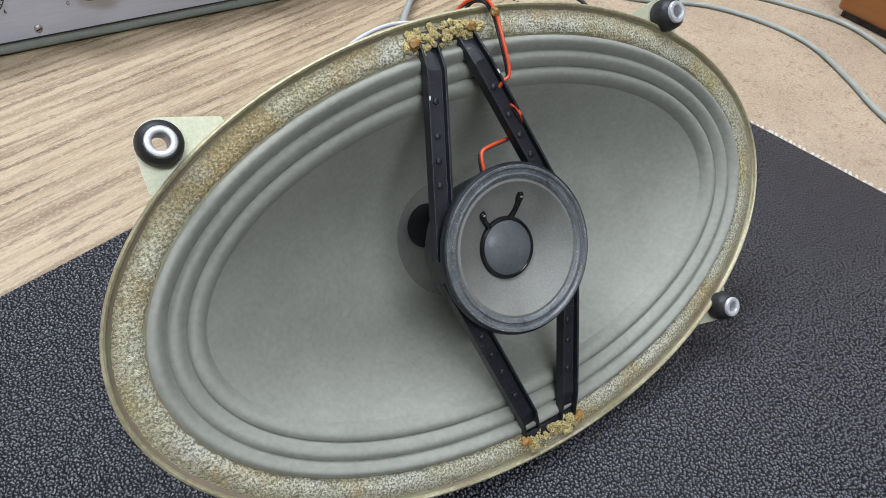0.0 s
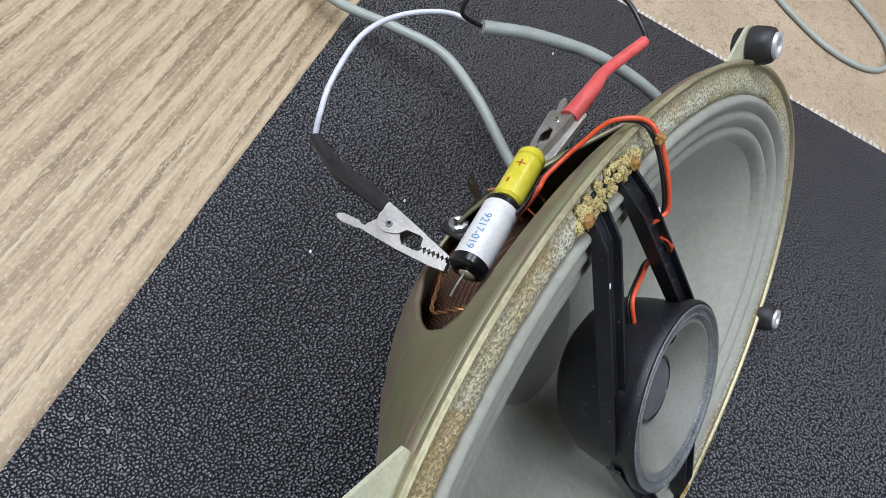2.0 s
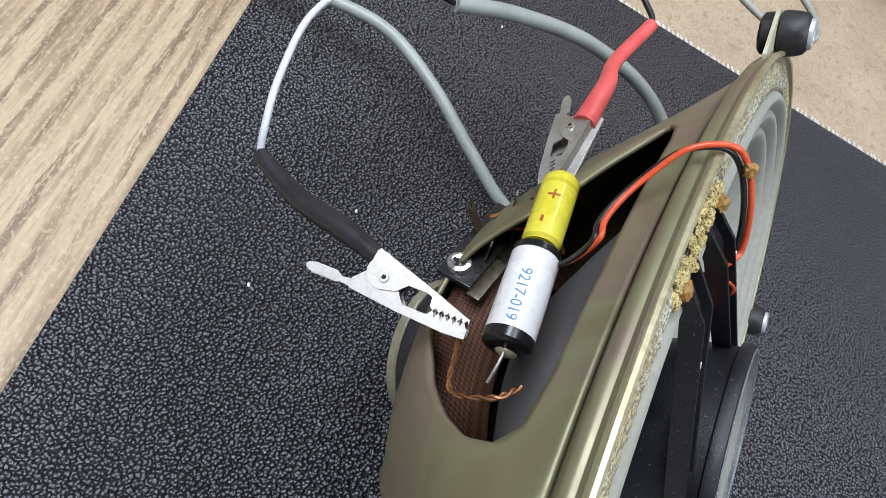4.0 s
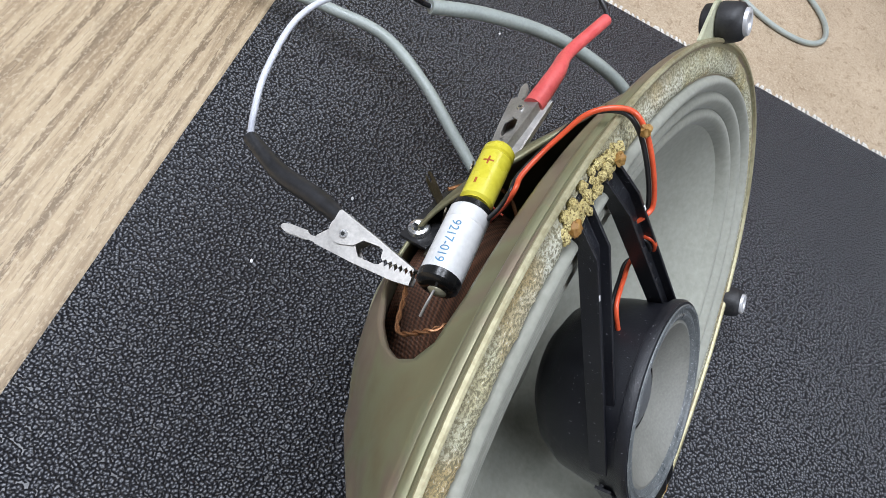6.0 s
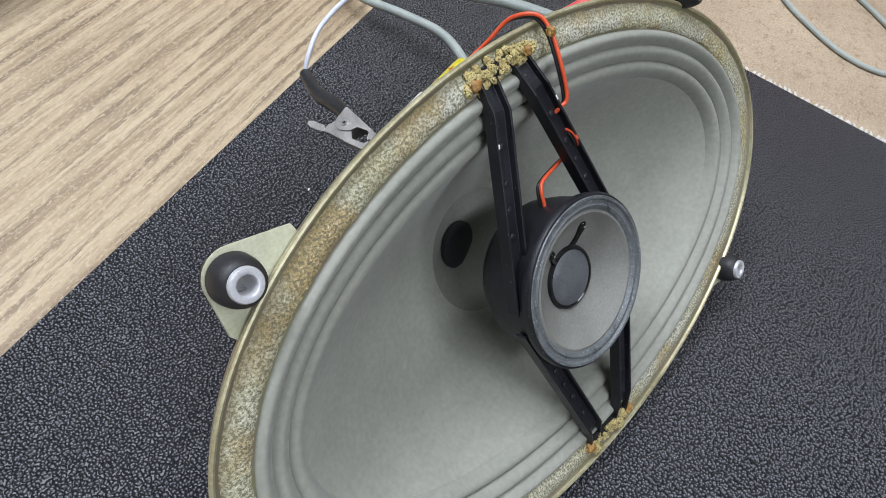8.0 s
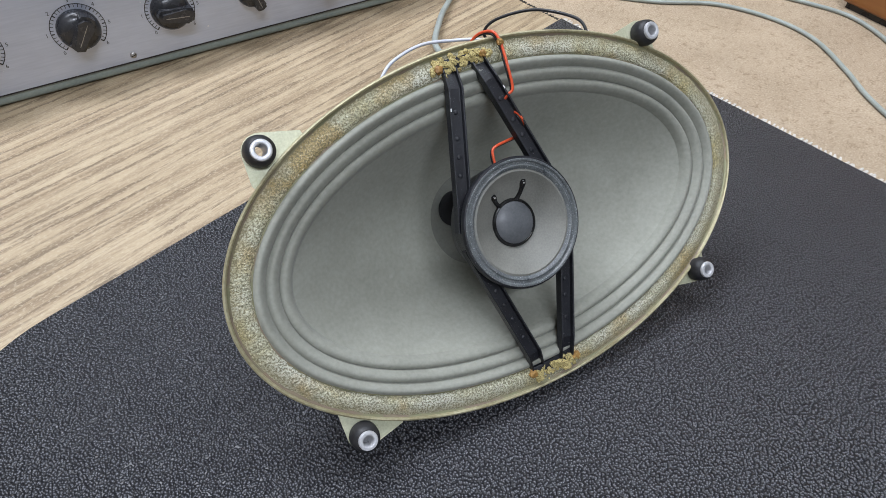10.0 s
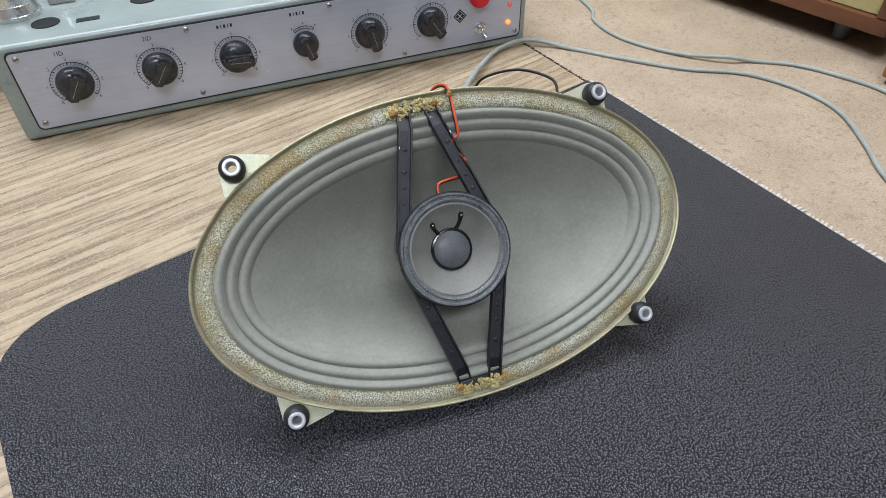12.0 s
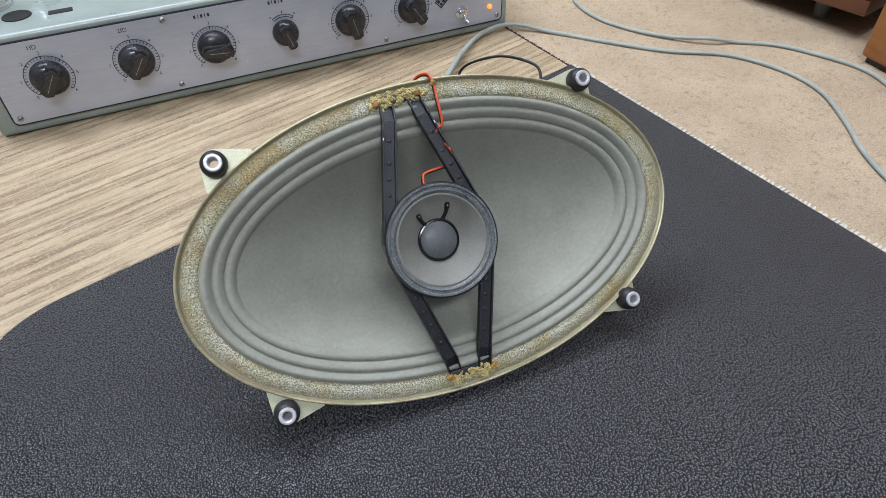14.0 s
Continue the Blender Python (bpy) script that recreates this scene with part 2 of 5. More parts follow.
GRAIN = 18.0
M = dict(
    mat=mat_leather(), wood=desk_wood(), board=felt_board(), zinc=plated_steel(), cone=paper_cone(), foam=foam(), weave=weave_cloth(), panel=brushed_panel(),
    fringe=worn("mat_fringe", (0.36, 0.34, 0.31), (0.72, 0.69, 0.63), 0.8, big=600, fine=2000),
    black=worn("black_plastic", (0.005, 0.005, 0.007), (0.011, 0.012, 0.016), 0.40, big=60, fine=2600, relief=0.45, depth=0.0003, fleck=(1300, 0.69, (0.17, 0.17, 0.185))),
    black_worn=worn("worn_black_plastic", (0.012, 0.013, 0.015), (0.05, 0.055, 0.062), 0.42, big=160, fine=1500, relief=0.4),
    rubber=worn("black_rubber", (0.010, 0.010, 0.011), (0.026, 0.025, 0.027), 0.55, big=120, fine=1500),
    steel=worn("nickel_steel", (0.34, 0.325, 0.305), (0.54, 0.52, 0.49), 0.45, 0.75, big=90, fine=900, relief=0.1),
    sleeve=worn("bright_aluminium", (0.50, 0.50, 0.51), (0.66, 0.66, 0.67), 0.35, 0.35, big=200, fine=1200, relief=0.05),
    bright=worn("turned_aluminium", (0.62, 0.62, 0.62), (0.80, 0.80, 0.80), 0.25, 0.9, big=120, fine=900, relief=0.08),
    lip=worn("worn_brass_edge", (0.28, 0.245, 0.135), (0.50, 0.465, 0.305), 0.42, 0.45, big=45, fine=700, relief=0.1),
    tab=worn("pale_zinc", (0.46, 0.46, 0.31), (0.64, 0.64, 0.47), 0.45, 0.25, big=70, fine=900, relief=0.1),
    magnet=worn("ferrite", (0.014, 0.014, 0.015), (0.032, 0.032, 0.034), 0.5, big=40, fine=900),
    plate=worn("pale_plate", (0.32, 0.30, 0.20), (0.48, 0.46, 0.34), 0.4, 0.5, big=60, fine=600),
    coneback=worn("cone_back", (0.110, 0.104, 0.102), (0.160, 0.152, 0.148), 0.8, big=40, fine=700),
    tcone=worn("tweeter_paper", (0.135, 0.135, 0.118), (0.205, 0.202, 0.178), 0.6, big=90, fine=1200, relief=0.3),
    tring=worn("tweeter_surround", (0.060, 0.068, 0.072), (0.135, 0.145, 0.145), 0.38, big=150, fine=900, relief=0.4, depth=0.0004, fleck=(2300, 0.63, (0.40, 0.42, 0.43))),
    tcap=worn("tweeter_cap", (0.070, 0.075, 0.080), (0.115, 0.12, 0.126), 0.5, big=130, fine=900),
    dustcap=worn("dust_cap_paper", (0.140, 0.142, 0.120), (0.190, 0.193, 0.165), 0.75, big=60, fine=700),
    felt=worn("black_felt", (0.006, 0.006, 0.007), (0.016, 0.016, 0.017), 0.9, big=150, fine=2000, relief=0.6),
    crumb=worn("yellow_foam_crumb", (0.42, 0.325, 0.115), (0.70, 0.590, 0.270), 0.9, big=240, fine=2400, relief=1.0, depth=0.0009, fleck=(1900, 0.57, (0.13, 0.090, 0.03))),
    glue=worn("amber_glue", (0.20, 0.09, 0.018), (0.38, 0.22, 0.06), 0.60, big=180, fine=900, relief=0.5, depth=0.0005),
    lacquer=worn("black_lacquer", (0.004, 0.004, 0.004), (0.012, 0.012, 0.012), 0.15, big=150, fine=900, relief=0.1),
    red_wire=worn("red_insulation", (0.58, 0.065, 0.022), (0.72, 0.11, 0.04), 0.35, big=120, fine=900, relief=0.05),
    black_wire=worn("black_insulation", (0.008, 0.008, 0.009), (0.018, 0.018, 0.02), 0.35, big=120, fine=900, relief=0.05),
    white_wire=worn("white_insulation", (0.52, 0.54, 0.60), (0.66, 0.67, 0.72), 0.4, big=150, fine=900, relief=0.05),
    grey_cable=worn("grey_cable_sheath", (0.26, 0.288, 0.265), (0.355, 0.388, 0.358), 0.42, big=60, fine=900, relief=0.06),
    red_sleeve=worn("red_shrink_sleeve", (0.55, 0.07, 0.07), (0.68, 0.12, 0.11), 0.42, big=150, fine=800, relief=0.15),
    black_sleeve=worn("black_sleeve", (0.010, 0.010, 0.011), (0.024, 0.024, 0.026), 0.45, big=150, fine=900),
    copper=worn("copper_litz", (0.20, 0.09, 0.04), (0.42, 0.20, 0.09), 0.4, 0.6, big=500, fine=3000),
    cap_white=worn("white_sleeve", (0.64, 0.64, 0.63), (0.76, 0.76, 0.75), 0.32, big=90, fine=700, relief=0.05),
    cap_yellow=worn("yellow_sleeve", (0.60, 0.52, 0.035), (0.74, 0.67, 0.07), 0.3, big=110, fine=700, relief=0.08),
    cap_black=worn("potting_black", (0.006, 0.006, 0.006), (0.014, 0.014, 0.014), 0.22, big=120, fine=700, relief=0.1),
    ink_blue=worn("blue_ink", (0.05, 0.20, 0.36), (0.10, 0.28, 0.45), 0.5, big=600, fine=2500),
    ink_red=worn("red_ink", (0.30, 0.05, 0.01), (0.45, 0.10, 0.02), 0.5, big=600, fine=2500),
    ink_black=worn("black_ink", (0.010, 0.010, 0.012), (0.03, 0.03, 0.034), 0.5, big=600, fine=2500),
    phenolic=worn("black_phenolic", (0.012, 0.012, 0.013), (0.03, 0.029, 0.03), 0.3, big=90, fine=700),
    lug=worn("tarnished_lug", (0.10, 0.085, 0.06), (0.22, 0.19, 0.14), 0.35, 0.9, big=200, fine=900),
    hammer=worn("grey_green_enamel", (0.225, 0.27, 0.25), (0.30, 0.345, 0.32), 0.36, big=25, fine=500, relief=0.2, depth=0.0002, coat=0.2),
    knob=worn("bakelite", (0.014, 0.014, 0.016), (0.040, 0.040, 0.043), 0.24, big=60, fine=700, relief=0.05),
    hole=worn("dark_cutout", (0.006, 0.007, 0.007), (0.014, 0.016, 0.015), 0.8),
    jewel=glowing("red_jewel", (0.55, 0.012, 0.02), 0.12), led=glowing("orange_pilot", (1.0, 0.25, 0.05), 1.6), lens=glowing("red_pilot", (0.7, 0.08, 0.06), 0.3),
    cab_brown=cabinet_wood("walnut_veneer", (0.080, 0.026, 0.012), (0.19, 0.070, 0.030)),
    cab_orange=cabinet_wood("teak_veneer", (0.22, 0.075, 0.018), (0.36, 0.145, 0.035)),
    cloth=worn("cream_cloth", (0.42, 0.36, 0.15), (0.55, 0.48, 0.23), 0.85, big=30, fine=700, relief=0.6),
    plaster=worn("white_paint", (0.70, 0.70, 0.68), (0.80, 0.80, 0.78), 0.7, big=3, fine=150),
    wall_paint=worn("grey_wall_paint", (0.30, 0.30, 0.29), (0.40, 0.40, 0.385), 0.8, big=3, fine=150),
    dark_floor=worn("floor_carpet", (0.10, 0.10, 0.11), (0.17, 0.17, 0.18), 0.9, big=4, fine=200),
    lampglass=glowing("lit_diffuser", (1.0, 0.97, 0.93), 2.5),
    desk_edge=worn("desk_side", (0.28, 0.20, 0.12), (0.40, 0.30, 0.19), 0.5),
)


# ---------------------------------------------------------------- mesh helpers
def part(name, bm, material, parent=None, label="", smooth=True, at=None):
    me = bpy.data.meshes.new(name)
    bmesh.ops.recalc_face_normals(bm, faces=bm.faces)
    for f in bm.faces:
        f.smooth = smooth
    bm.to_mesh(me)
    bm.free()
    me.materials.append(material)
    ob = new(name, me)
    if at is not None:
        ob.matrix_basis = at
    ob.parent = parent
    if smooth:
        me.set_sharp_from_angle(angle=radians(38))
    if label:
        tagged(ob, label)
    return ob


def empty(name, m, label, category, group="", kind=""):
    ob = new(name)
    ob.empty_display_size = 0.01
    ob.matrix_basis = m
    return tagged(ob, label, category, group, kind)


def loft(bm, rings, closed=True, cap=False):
    rows = [[bm.verts.new(p) for p in r] for r in rings]
    n = len(rings[0])
    for a, b in zip(rows, rows[1:]):
        for i in range(n if closed else n - 1):
            j = (i + 1) % n
            bm.faces.new((a[i], a[j], b[j], b[i]))
    if cap:
        bm.faces.new(rows[0])
        bm.faces.new(rows[-1][::-1])
    return bm


def circle(r, z, n=48, cx=0.0, cy=0.0):
    return [(cx + r * math.cos(2 * math.pi * i / n), cy + r * math.sin(2 * math.pi * i / n), z) for i in range(n)]


def lathe(profile, n=48, cap=False):
    bm = bmesh.new()
    return loft(bm, [circle(max(r, 1e-5), z, n) for r, z in profile], True, cap)


def loft_local(rings, m):
    return [[m @ Vector(p) for p in r] for r in rings]


def block(bm, sx, sy, sz, m=None, bevel=0.0, seg=2):
    """A box centred at the origin of m, with rounded edges."""
    tmp = bmesh.new()
    bmesh.ops.create_cube(tmp, size=1.0, matrix=Matrix.Diagonal((sx, sy, sz, 1)))
    if bevel:
        bmesh.ops.bevel(tmp, geom=tmp.edges[:], offset=bevel, segments=seg, affect="EDGES", profile=0.6)
    m = m or Matrix()
    idx = {v: bm.verts.new(m @ v.co) for v in tmp.verts}
    for f in tmp.faces:
        bm.faces.new([idx[v] for v in f.verts])
    tmp.free()
    return bm


def prism(bm, outline, z0, z1, m=None):
    m = m or Matrix()
    lo = [bm.verts.new(m @ Vector((x, y, z0))) for x, y in outline]
    hi = [bm.verts.new(m @ Vector((x, y, z1))) for x, y in outline]
    bm.faces.new(lo[::-1])
    bm.faces.new(hi)
    for i in range(len(lo)):
        j = (i + 1) % len(lo)
        bm.faces.new((lo[i], lo[j], hi[j], hi[i]))
    return bm


def spline(points, steps=10):
    pts = [Vector(p) for p in points]
    pts = [2 * pts[0] - pts[1]] + pts + [2 * pts[-1] - pts[-2]]
    out = []
    for a, b, c, d in zip(pts, pts[1:], pts[2:], pts[3:]):
        for i in range(steps):
            t = i / steps
            out.append(0.5 * (2 * b + (c - a) * t + (2 * a - 5 * b + 4 * c - d) * t * t + (3 * b - a - 3 * c + d) * t ** 3))
    return out + [pts[-2]]


def sweep(bm, path, radius, n=10, cap=True):
    """A tube along a line of points; radius is a number or one for each point."""
    rs = radius if isinstance(radius, (list, tuple)) else [radius] * len(path)
    side, rings = None, []
    for i, p in enumerate(path):
        d = (path[min(i + 1, len(path) - 1)] - path[max(i - 1, 0)]).normalized()
        if side is None:
            side = d.orthogonal().normalized()
        side = (side - d * side.dot(d)).normalized()
        up = d.cross(side)
        rings.append([p + rs[i] * (side * math.cos(2 * math.pi * k / n) + up * math.sin(2 * math.pi * k / n)) for k in range(n)])
    return loft(bm, rings, True, cap)


def tube(points, radius, n=10, steps=10):
    return sweep(bmesh.new(), spline(points, steps), radius, n)


def frame_from(origin, x_axis, z_hint):
    """A pose with its x axis along x_axis and its z axis towards z_hint."""
    x = Vector(x_axis).normalized()
    z = Vector(z_hint)
    z = (z - x * z.dot(x)).normalized()
    y = z.cross(x)
    return Matrix(((x.x, y.x, z.x, origin[0]), (x.y, y.y, z.y, origin[1]), (x.z, y.z, z.z, origin[2]), (0, 0, 0, 1)))


# ---------------------------------------------------------------- room and desk
def build_room():
    def wall(name, sx, sy, sz, place, material):
        return tagged(part(name, block(bmesh.new(), sx, sy, sz), material, smooth=False, at=Matrix.Translation(place)), "plain painted room surface", name.split("_")[0], kind="structure")
    wall("floor", 5.2, 5.2, 0.1, (0, 0, FLOOR - 0.05), M["dark_floor"])
    wall("ceiling", 5.2, 5.2, 0.1, (0, 0, CEILING + 0.05), M["plaster"])
    h = CEILING - FLOOR
    wall("wall_north", 5.2, 0.1, h, (0, 2.55, FLOOR + h / 2), M["wall_paint"])
    wall("wall_south", 5.2, 0.1, h, (0, -2.55, FLOOR + h / 2), M["wall_paint"])
    wall("wall_east", 0.1, 5.0, h, (2.55, 0, FLOOR + h / 2), M["wall_paint"])
    wall("wall_west", 0.1, 5.0, h, (-2.55, 0, FLOOR + h / 2), M["wall_paint"])
    for place, sx, sy, power in LAMPS:
        e = empty("ceiling_lamp", Matrix.Translation((place[0], place[1], CEILING)), "white rectangular ceiling lamp with lit diffuser", "lamp", "ceiling lamps")
        part("housing", block(bmesh.new(), sx + 0.08, sy + 0.08, 0.016, Matrix.Translation((0, 0, -0.008)), 0.004), M["plaster"], e)
        part("diffuser", block(bmesh.new(), sx, sy, 0.008, Matrix.Translation((0, 0, -0.020)), 0.002), M["lampglass"], e)


def right_edge(y):
    return 0.2962 - 0.183 * y


def build_desk():
    desk = empty("desk", Matrix.Translation((0, 0, DESK)), "large desk with a pale fibre board top", "desk")
    t = prism(bmesh.new(), [(-1.1, -0.7), (1.5, -0.7), (1.5, 1.1), (-1.1, 1.1)], -0.03, -0.0012)
    part("tabletop", t, M["board"], desk, "beige fibre board", smooth=False)
    for x in (-1.0, 1.4):
        for y in (-0.6, 1.0):
            part("leg", block(bmesh.new(), 0.06, 0.06, -FLOOR - 0.033 + DESK, Matrix.Translation((x, y, (-0.03 + FLOOR - DESK) / 2)), 0.004), M["desk_edge"], desk)
    sheet = prism(bmesh.new(), [(-1.05, -0.68), (right_edge(-0.68), -0.68), (right_edge(1.05), 1.05), (-1.05, 1.05)], -0.0011, 0.0)
    tagged(part("wood_sheet", sheet, M["wood"], smooth=False, at=Matrix.Translation((0, 0, DESK))), "wood-print sheet with dark streaks covering the desk", "desk cover", kind="structure")


def build_mat():
    """Black grained mat: one rounded corner, a straight back edge and a rough cut side."""
    bd = Vector((1, 0.312)).normalized()
    ld = Vector((0.275, -0.961)).normalized()
    corner = Vector((-0.2715, 0.1088))
    out = [Vector((0.2475, 0.2707))]
    r = 0.064
    a, b = corner + bd * r, corner + ld * r
    for i in range(13):
        t = i / 12
        out.append((1 - t) ** 2 * a + 2 * t * (1 - t) * corner + t * t * b)
    end = corner + ld * 0.62
    out += [end, Vector((right_edge(-0.62), -0.62))]
    bm = prism(bmesh.new(), [tuple(p) for p in out][::-1], DESK + 0.0002, MAT)
    top = [e for e in bm.edges if all(abs(v.co.z - MAT) < 1e-6 for v in e.verts)]
    bmesh.ops.bevel(bm, geom=top, offset=0.0008, segments=2, affect="EDGES")
    bmesh.ops.triangulate(bm, faces=[f for f in bm.faces if len(f.verts) > 4])
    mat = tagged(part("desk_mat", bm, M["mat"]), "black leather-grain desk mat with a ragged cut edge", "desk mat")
    rng = random.Random(4)
    bm, dark = bmesh.new(), bmesh.new()
    y = -0.3
    while y < 0.45:
        w = rng.uniform(0.0011, 0.0016)
        ln = rng.uniform(0.0044, 0.0058)
        if y >= 0.268:
            w, ln = w * 0.7, ln * 0.55
        x = right_edge(y)
        d = Vector((1, 0.184 + rng.uniform(-0.3, 0.5), 0)).normalized()
        s = Vector((-0.184, 1, 0)).normalized()
        p = Vector((x - 0.0006, y, 0))
        lo, hi = DESK - 0.0008, (MAT - 0.0006 if y < 0.268 else DESK + 0.0006)
        vs = [p - s * w, p + s * w, p + s * w * 0.5 + d * ln, p - s * w * 0.5 + d * ln]
        prism(bm if y < 0.268 else dark, [(v.x, v.y) for v in vs], lo, hi)
        y += rng.uniform(0.0030, 0.0038)
    part("serrated_backing", dark, M["black_sleeve"], mat, "black serrated strip", smooth=False)["kind"] = "stuff"
    part("frayed_edge", bm, M["fringe"], mat, "grey frayed fibres", smooth=False)["kind"] = "stuff"
    rng = random.Random(9)
    for x, y in ((-0.0060, 0.1390), (0.0450, 0.1280), (0.1910, 0.1350)):
        bm = bmesh.new()
        bmesh.ops.create_icosphere(bm, subdivisions=1, radius=0.0008, matrix=pose(x, y, MAT + 0.0004, 0, 0, rng.uniform(0, 90)) @ Matrix.Diagonal((1.3, 0.8, 0.6, 1)))
        tagged(part("crumb", bm, M["cap_white"]), "tiny pale crumb lying on the black mat", "crumb", "crumbs on the mat")


# ---------------------------------------------------------------- oval speaker
SPK = Matrix(((0.99999, 0.00036, -0.00432, 0.00676), (-0.00358, 0.63088, -0.77587, 0.01344), (0.00245, 0.77588, 0.63088, 0.06654), (0, 0, 0, 1)))
RA, RB = 0.1385, 0.0835
NS = 160
CX, CY, Z0 = 0.0015, -0.0002, 0.0037     # the oval's centre and face, from the bolt pattern's middle


def oval(off, z):
    out = []
    for i in range(NS):
        f = 2 * math.pi * i / NS
        out.append((CX + (RA - off) * math.cos(f), CY + (RB - off) * math.sin(f), Z0 + z))
    return out


def ragged_oval(off, z, wander, rough, seed):
    """A finer oval whose line wanders sideways and up and down, for crumbling foam."""
    out = []
    for i in range(900):
        f = 2 * math.pi * i / 900
        p = Vector((math.cos(f), math.sin(f) * 0.6, seed))
        o = off + wander * (0.6 * noise.noise(p * 14) + 0.5 * noise.noise(p * 55))
        k = rough * (noise.noise(p * 150) + 0.7 * noise.noise(p * 60))
        out.append((CX + (RA - o) * math.cos(f), CY + (RB - o) * math.sin(f), Z0 + z + k))
    return out


def surround_z(v):
    """Three rounded rolls with narrow grooves between them, falling towards the cone."""
    w = v ** 0.95
    return -0.0004 - 0.0054 * v ** 1.2 + 0.0030 * abs(math.sin(3 * math.pi * w)) ** 0.65 * (1.0 - 0.25 * v) - 0.0009 * math.exp(-((v - 1) / 0.06) ** 2)


def holed_plate(outline, centre, radius, z0, z1):
    """A flat plate with one round hole."""
    bm = bmesh.new()
    edges = []
    hole = [(centre[0] + radius * math.cos(2 * math.pi * k / 24), centre[1] + radius * math.sin(2 * math.pi * k / 24)) for k in range(24)]
    for loop in (outline, hole):
        vs = [bm.verts.new((x, y, z0)) for x, y in loop]
        edges += [bm.edges.new((vs[k], vs[(k + 1) % len(vs)])) for k in range(len(vs))]
    bmesh.ops.triangle_fill(bm, use_beauty=True, use_dissolve=False, edges=edges)
    up = bmesh.ops.extrude_face_region(bm, geom=bm.faces[:])
    for v in up["geom"]:
        if isinstance(v, bmesh.types.BMVert):
            v.co.z = z1
    return bm


def build_speaker():
    spk = empty("oval_speaker", SPK, "oval loudspeaker with olive steel basket leaning on its magnet", "loudspeaker")
    # rolled rim
    rim = [(0.0135, 0.0), (0.0032, 0.0), (0.0018, 0.0003), (0.0010, 0.0010), (0.0003, 0.0010), (0.0, 0.0004), (0.0002, -0.0005), (0.0011, -0.0011), (0.0016, -0.0017), (0.0013, -0.0025), (0.0013, -0.0034), (0.0020, -0.0044), (0.0034, -0.0052), (0.0050, -0.0057), (0.0068, -0.0062), (0.0085, -0.0070)]
    part("rim", loft(bmesh.new(), [oval(o, z) for o, z in rim]), M["zinc"], spk, "yellow-green plated steel rim")
    lip = [(0.0016, 0.0003), (0.0012, 0.0014), (0.0006, 0.0017), (0.0000, 0.0014), (-0.0002, 0.0006), (0.0001, 0.0001)]
    part("rim_lip", loft(bmesh.new(), [oval(o, z) for o, z in lip]), M["lip"], spk, "bright worn edge of the rim")
    # basket wall with two long windows
    nv1, nv2, nv3 = 7, 4, 9
    bm = bmesh.new()
    boss, zb = 0.0449, -0.0583
    # the window's edges towards the rim and towards the magnet, by the angle round the basket
    turn = (68, 71, 75, 80, 85, 90, 96, 102, 108, 114, 117, 118.6, 119.4)
    near = (0.105, 0.078, 0.068, 0.066, 0.066, 0.066, 0.066, 0.068, 0.072, 0.095, 0.145, 0.215, 0.270)
    far = (0.110, 0.150, 0.215, 0.275, 0.400, 0.600, 0.800, 0.820, 0.680, 0.500, 0.430, 0.350, 0.285)
    cols = []
    nphi = 720
    for i in range(nphi):
        f = 2 * math.pi * i / nphi
        deg = math.degrees(f) % 180
        lo, hi = float(np.interp(deg, turn, near)), float(np.interp(deg, turn, far))
        vs = [lo * k / nv1 for k in range(nv1)] + [lo + (hi - lo) * k / nv2 for k in range(nv2)] + [hi + (1 - hi) * k / nv3 for k in range(nv3 + 1)]
        col = []
        for v in vs:
            x = ((RA - 0.0085) * (1 - v) + boss * v) * math.cos(f)
            y = ((RB - 0.0085) * (1 - v) + boss * v) * math.sin(f)
            belly = math.sin(math.pi * v)
            g = (-0.034 * math.sin(f) ** 2 - 0.2736 * math.cos(f) ** 2) * belly
            crease = -0.0016 * math.exp(-((abs(math.cos(f)) - 0.72 - 0.25 * v) / 0.035) ** 2) * belly
            z = (Z0 - 0.0070) * (1 - v) + zb * v - (0.0193 * math.cos(f) ** 2 + 0.0130 * math.sin(f) ** 2) * belly + crease
            col.append(bm.verts.new((CX * (1 - v) + x * (1 + g), CY * (1 - v) + y * (1 + g), z)))
        cols.append((col, 68 < deg < 119.4))
    total = nv1 + nv2 + nv3
    for i in range(nphi):
        (a, oa), (b, ob_) = cols[i], cols[(i + 1) % nphi]
        for k in range(total):
            if nv1 <= k < nv1 + nv2 and oa and ob_:
                continue
            bm.faces.new((a[k], b[k], b[k + 1], a[k + 1]))
    ring = [c[0][-1] for c in cols]
    inner = [bm.verts.new((0.018 * math.cos(2 * math.pi * i / nphi), 0.018 * math.sin(2 * math.pi * i / nphi), zb - 0.002)) for i in range(nphi)]
    for i in range(nphi):
        j = (i + 1) % nphi
        bm.faces.new((ring[i], ring[j], inner[j], inner[i]))
    basket = part("basket", bm, M["zinc"], spk, "olive plated steel basket with large window")
    sol = basket.modifiers.new("sheet", "SOLIDIFY")
    sol.thickness, sol.offset = 0.0013, 1.0
    # magnet and plates
    part("front_plate", lathe([(0.0, zb - 0.0005), (0.029, zb - 0.0005), (0.0295, zb - 0.001), (0.0295, zb - 0.004), (0.0, zb - 0.004)]), M["plate"], spk)
    part("magnet", lathe([(0.0, -0.0623), (0.0227, -0.0623), (0.0234, -0.0630), (0.0234, -0.0770), (0.0227, -0.0778), (0.0, -0.0778)], 64), M["magnet"], spk, "black ferrite ring magnet")
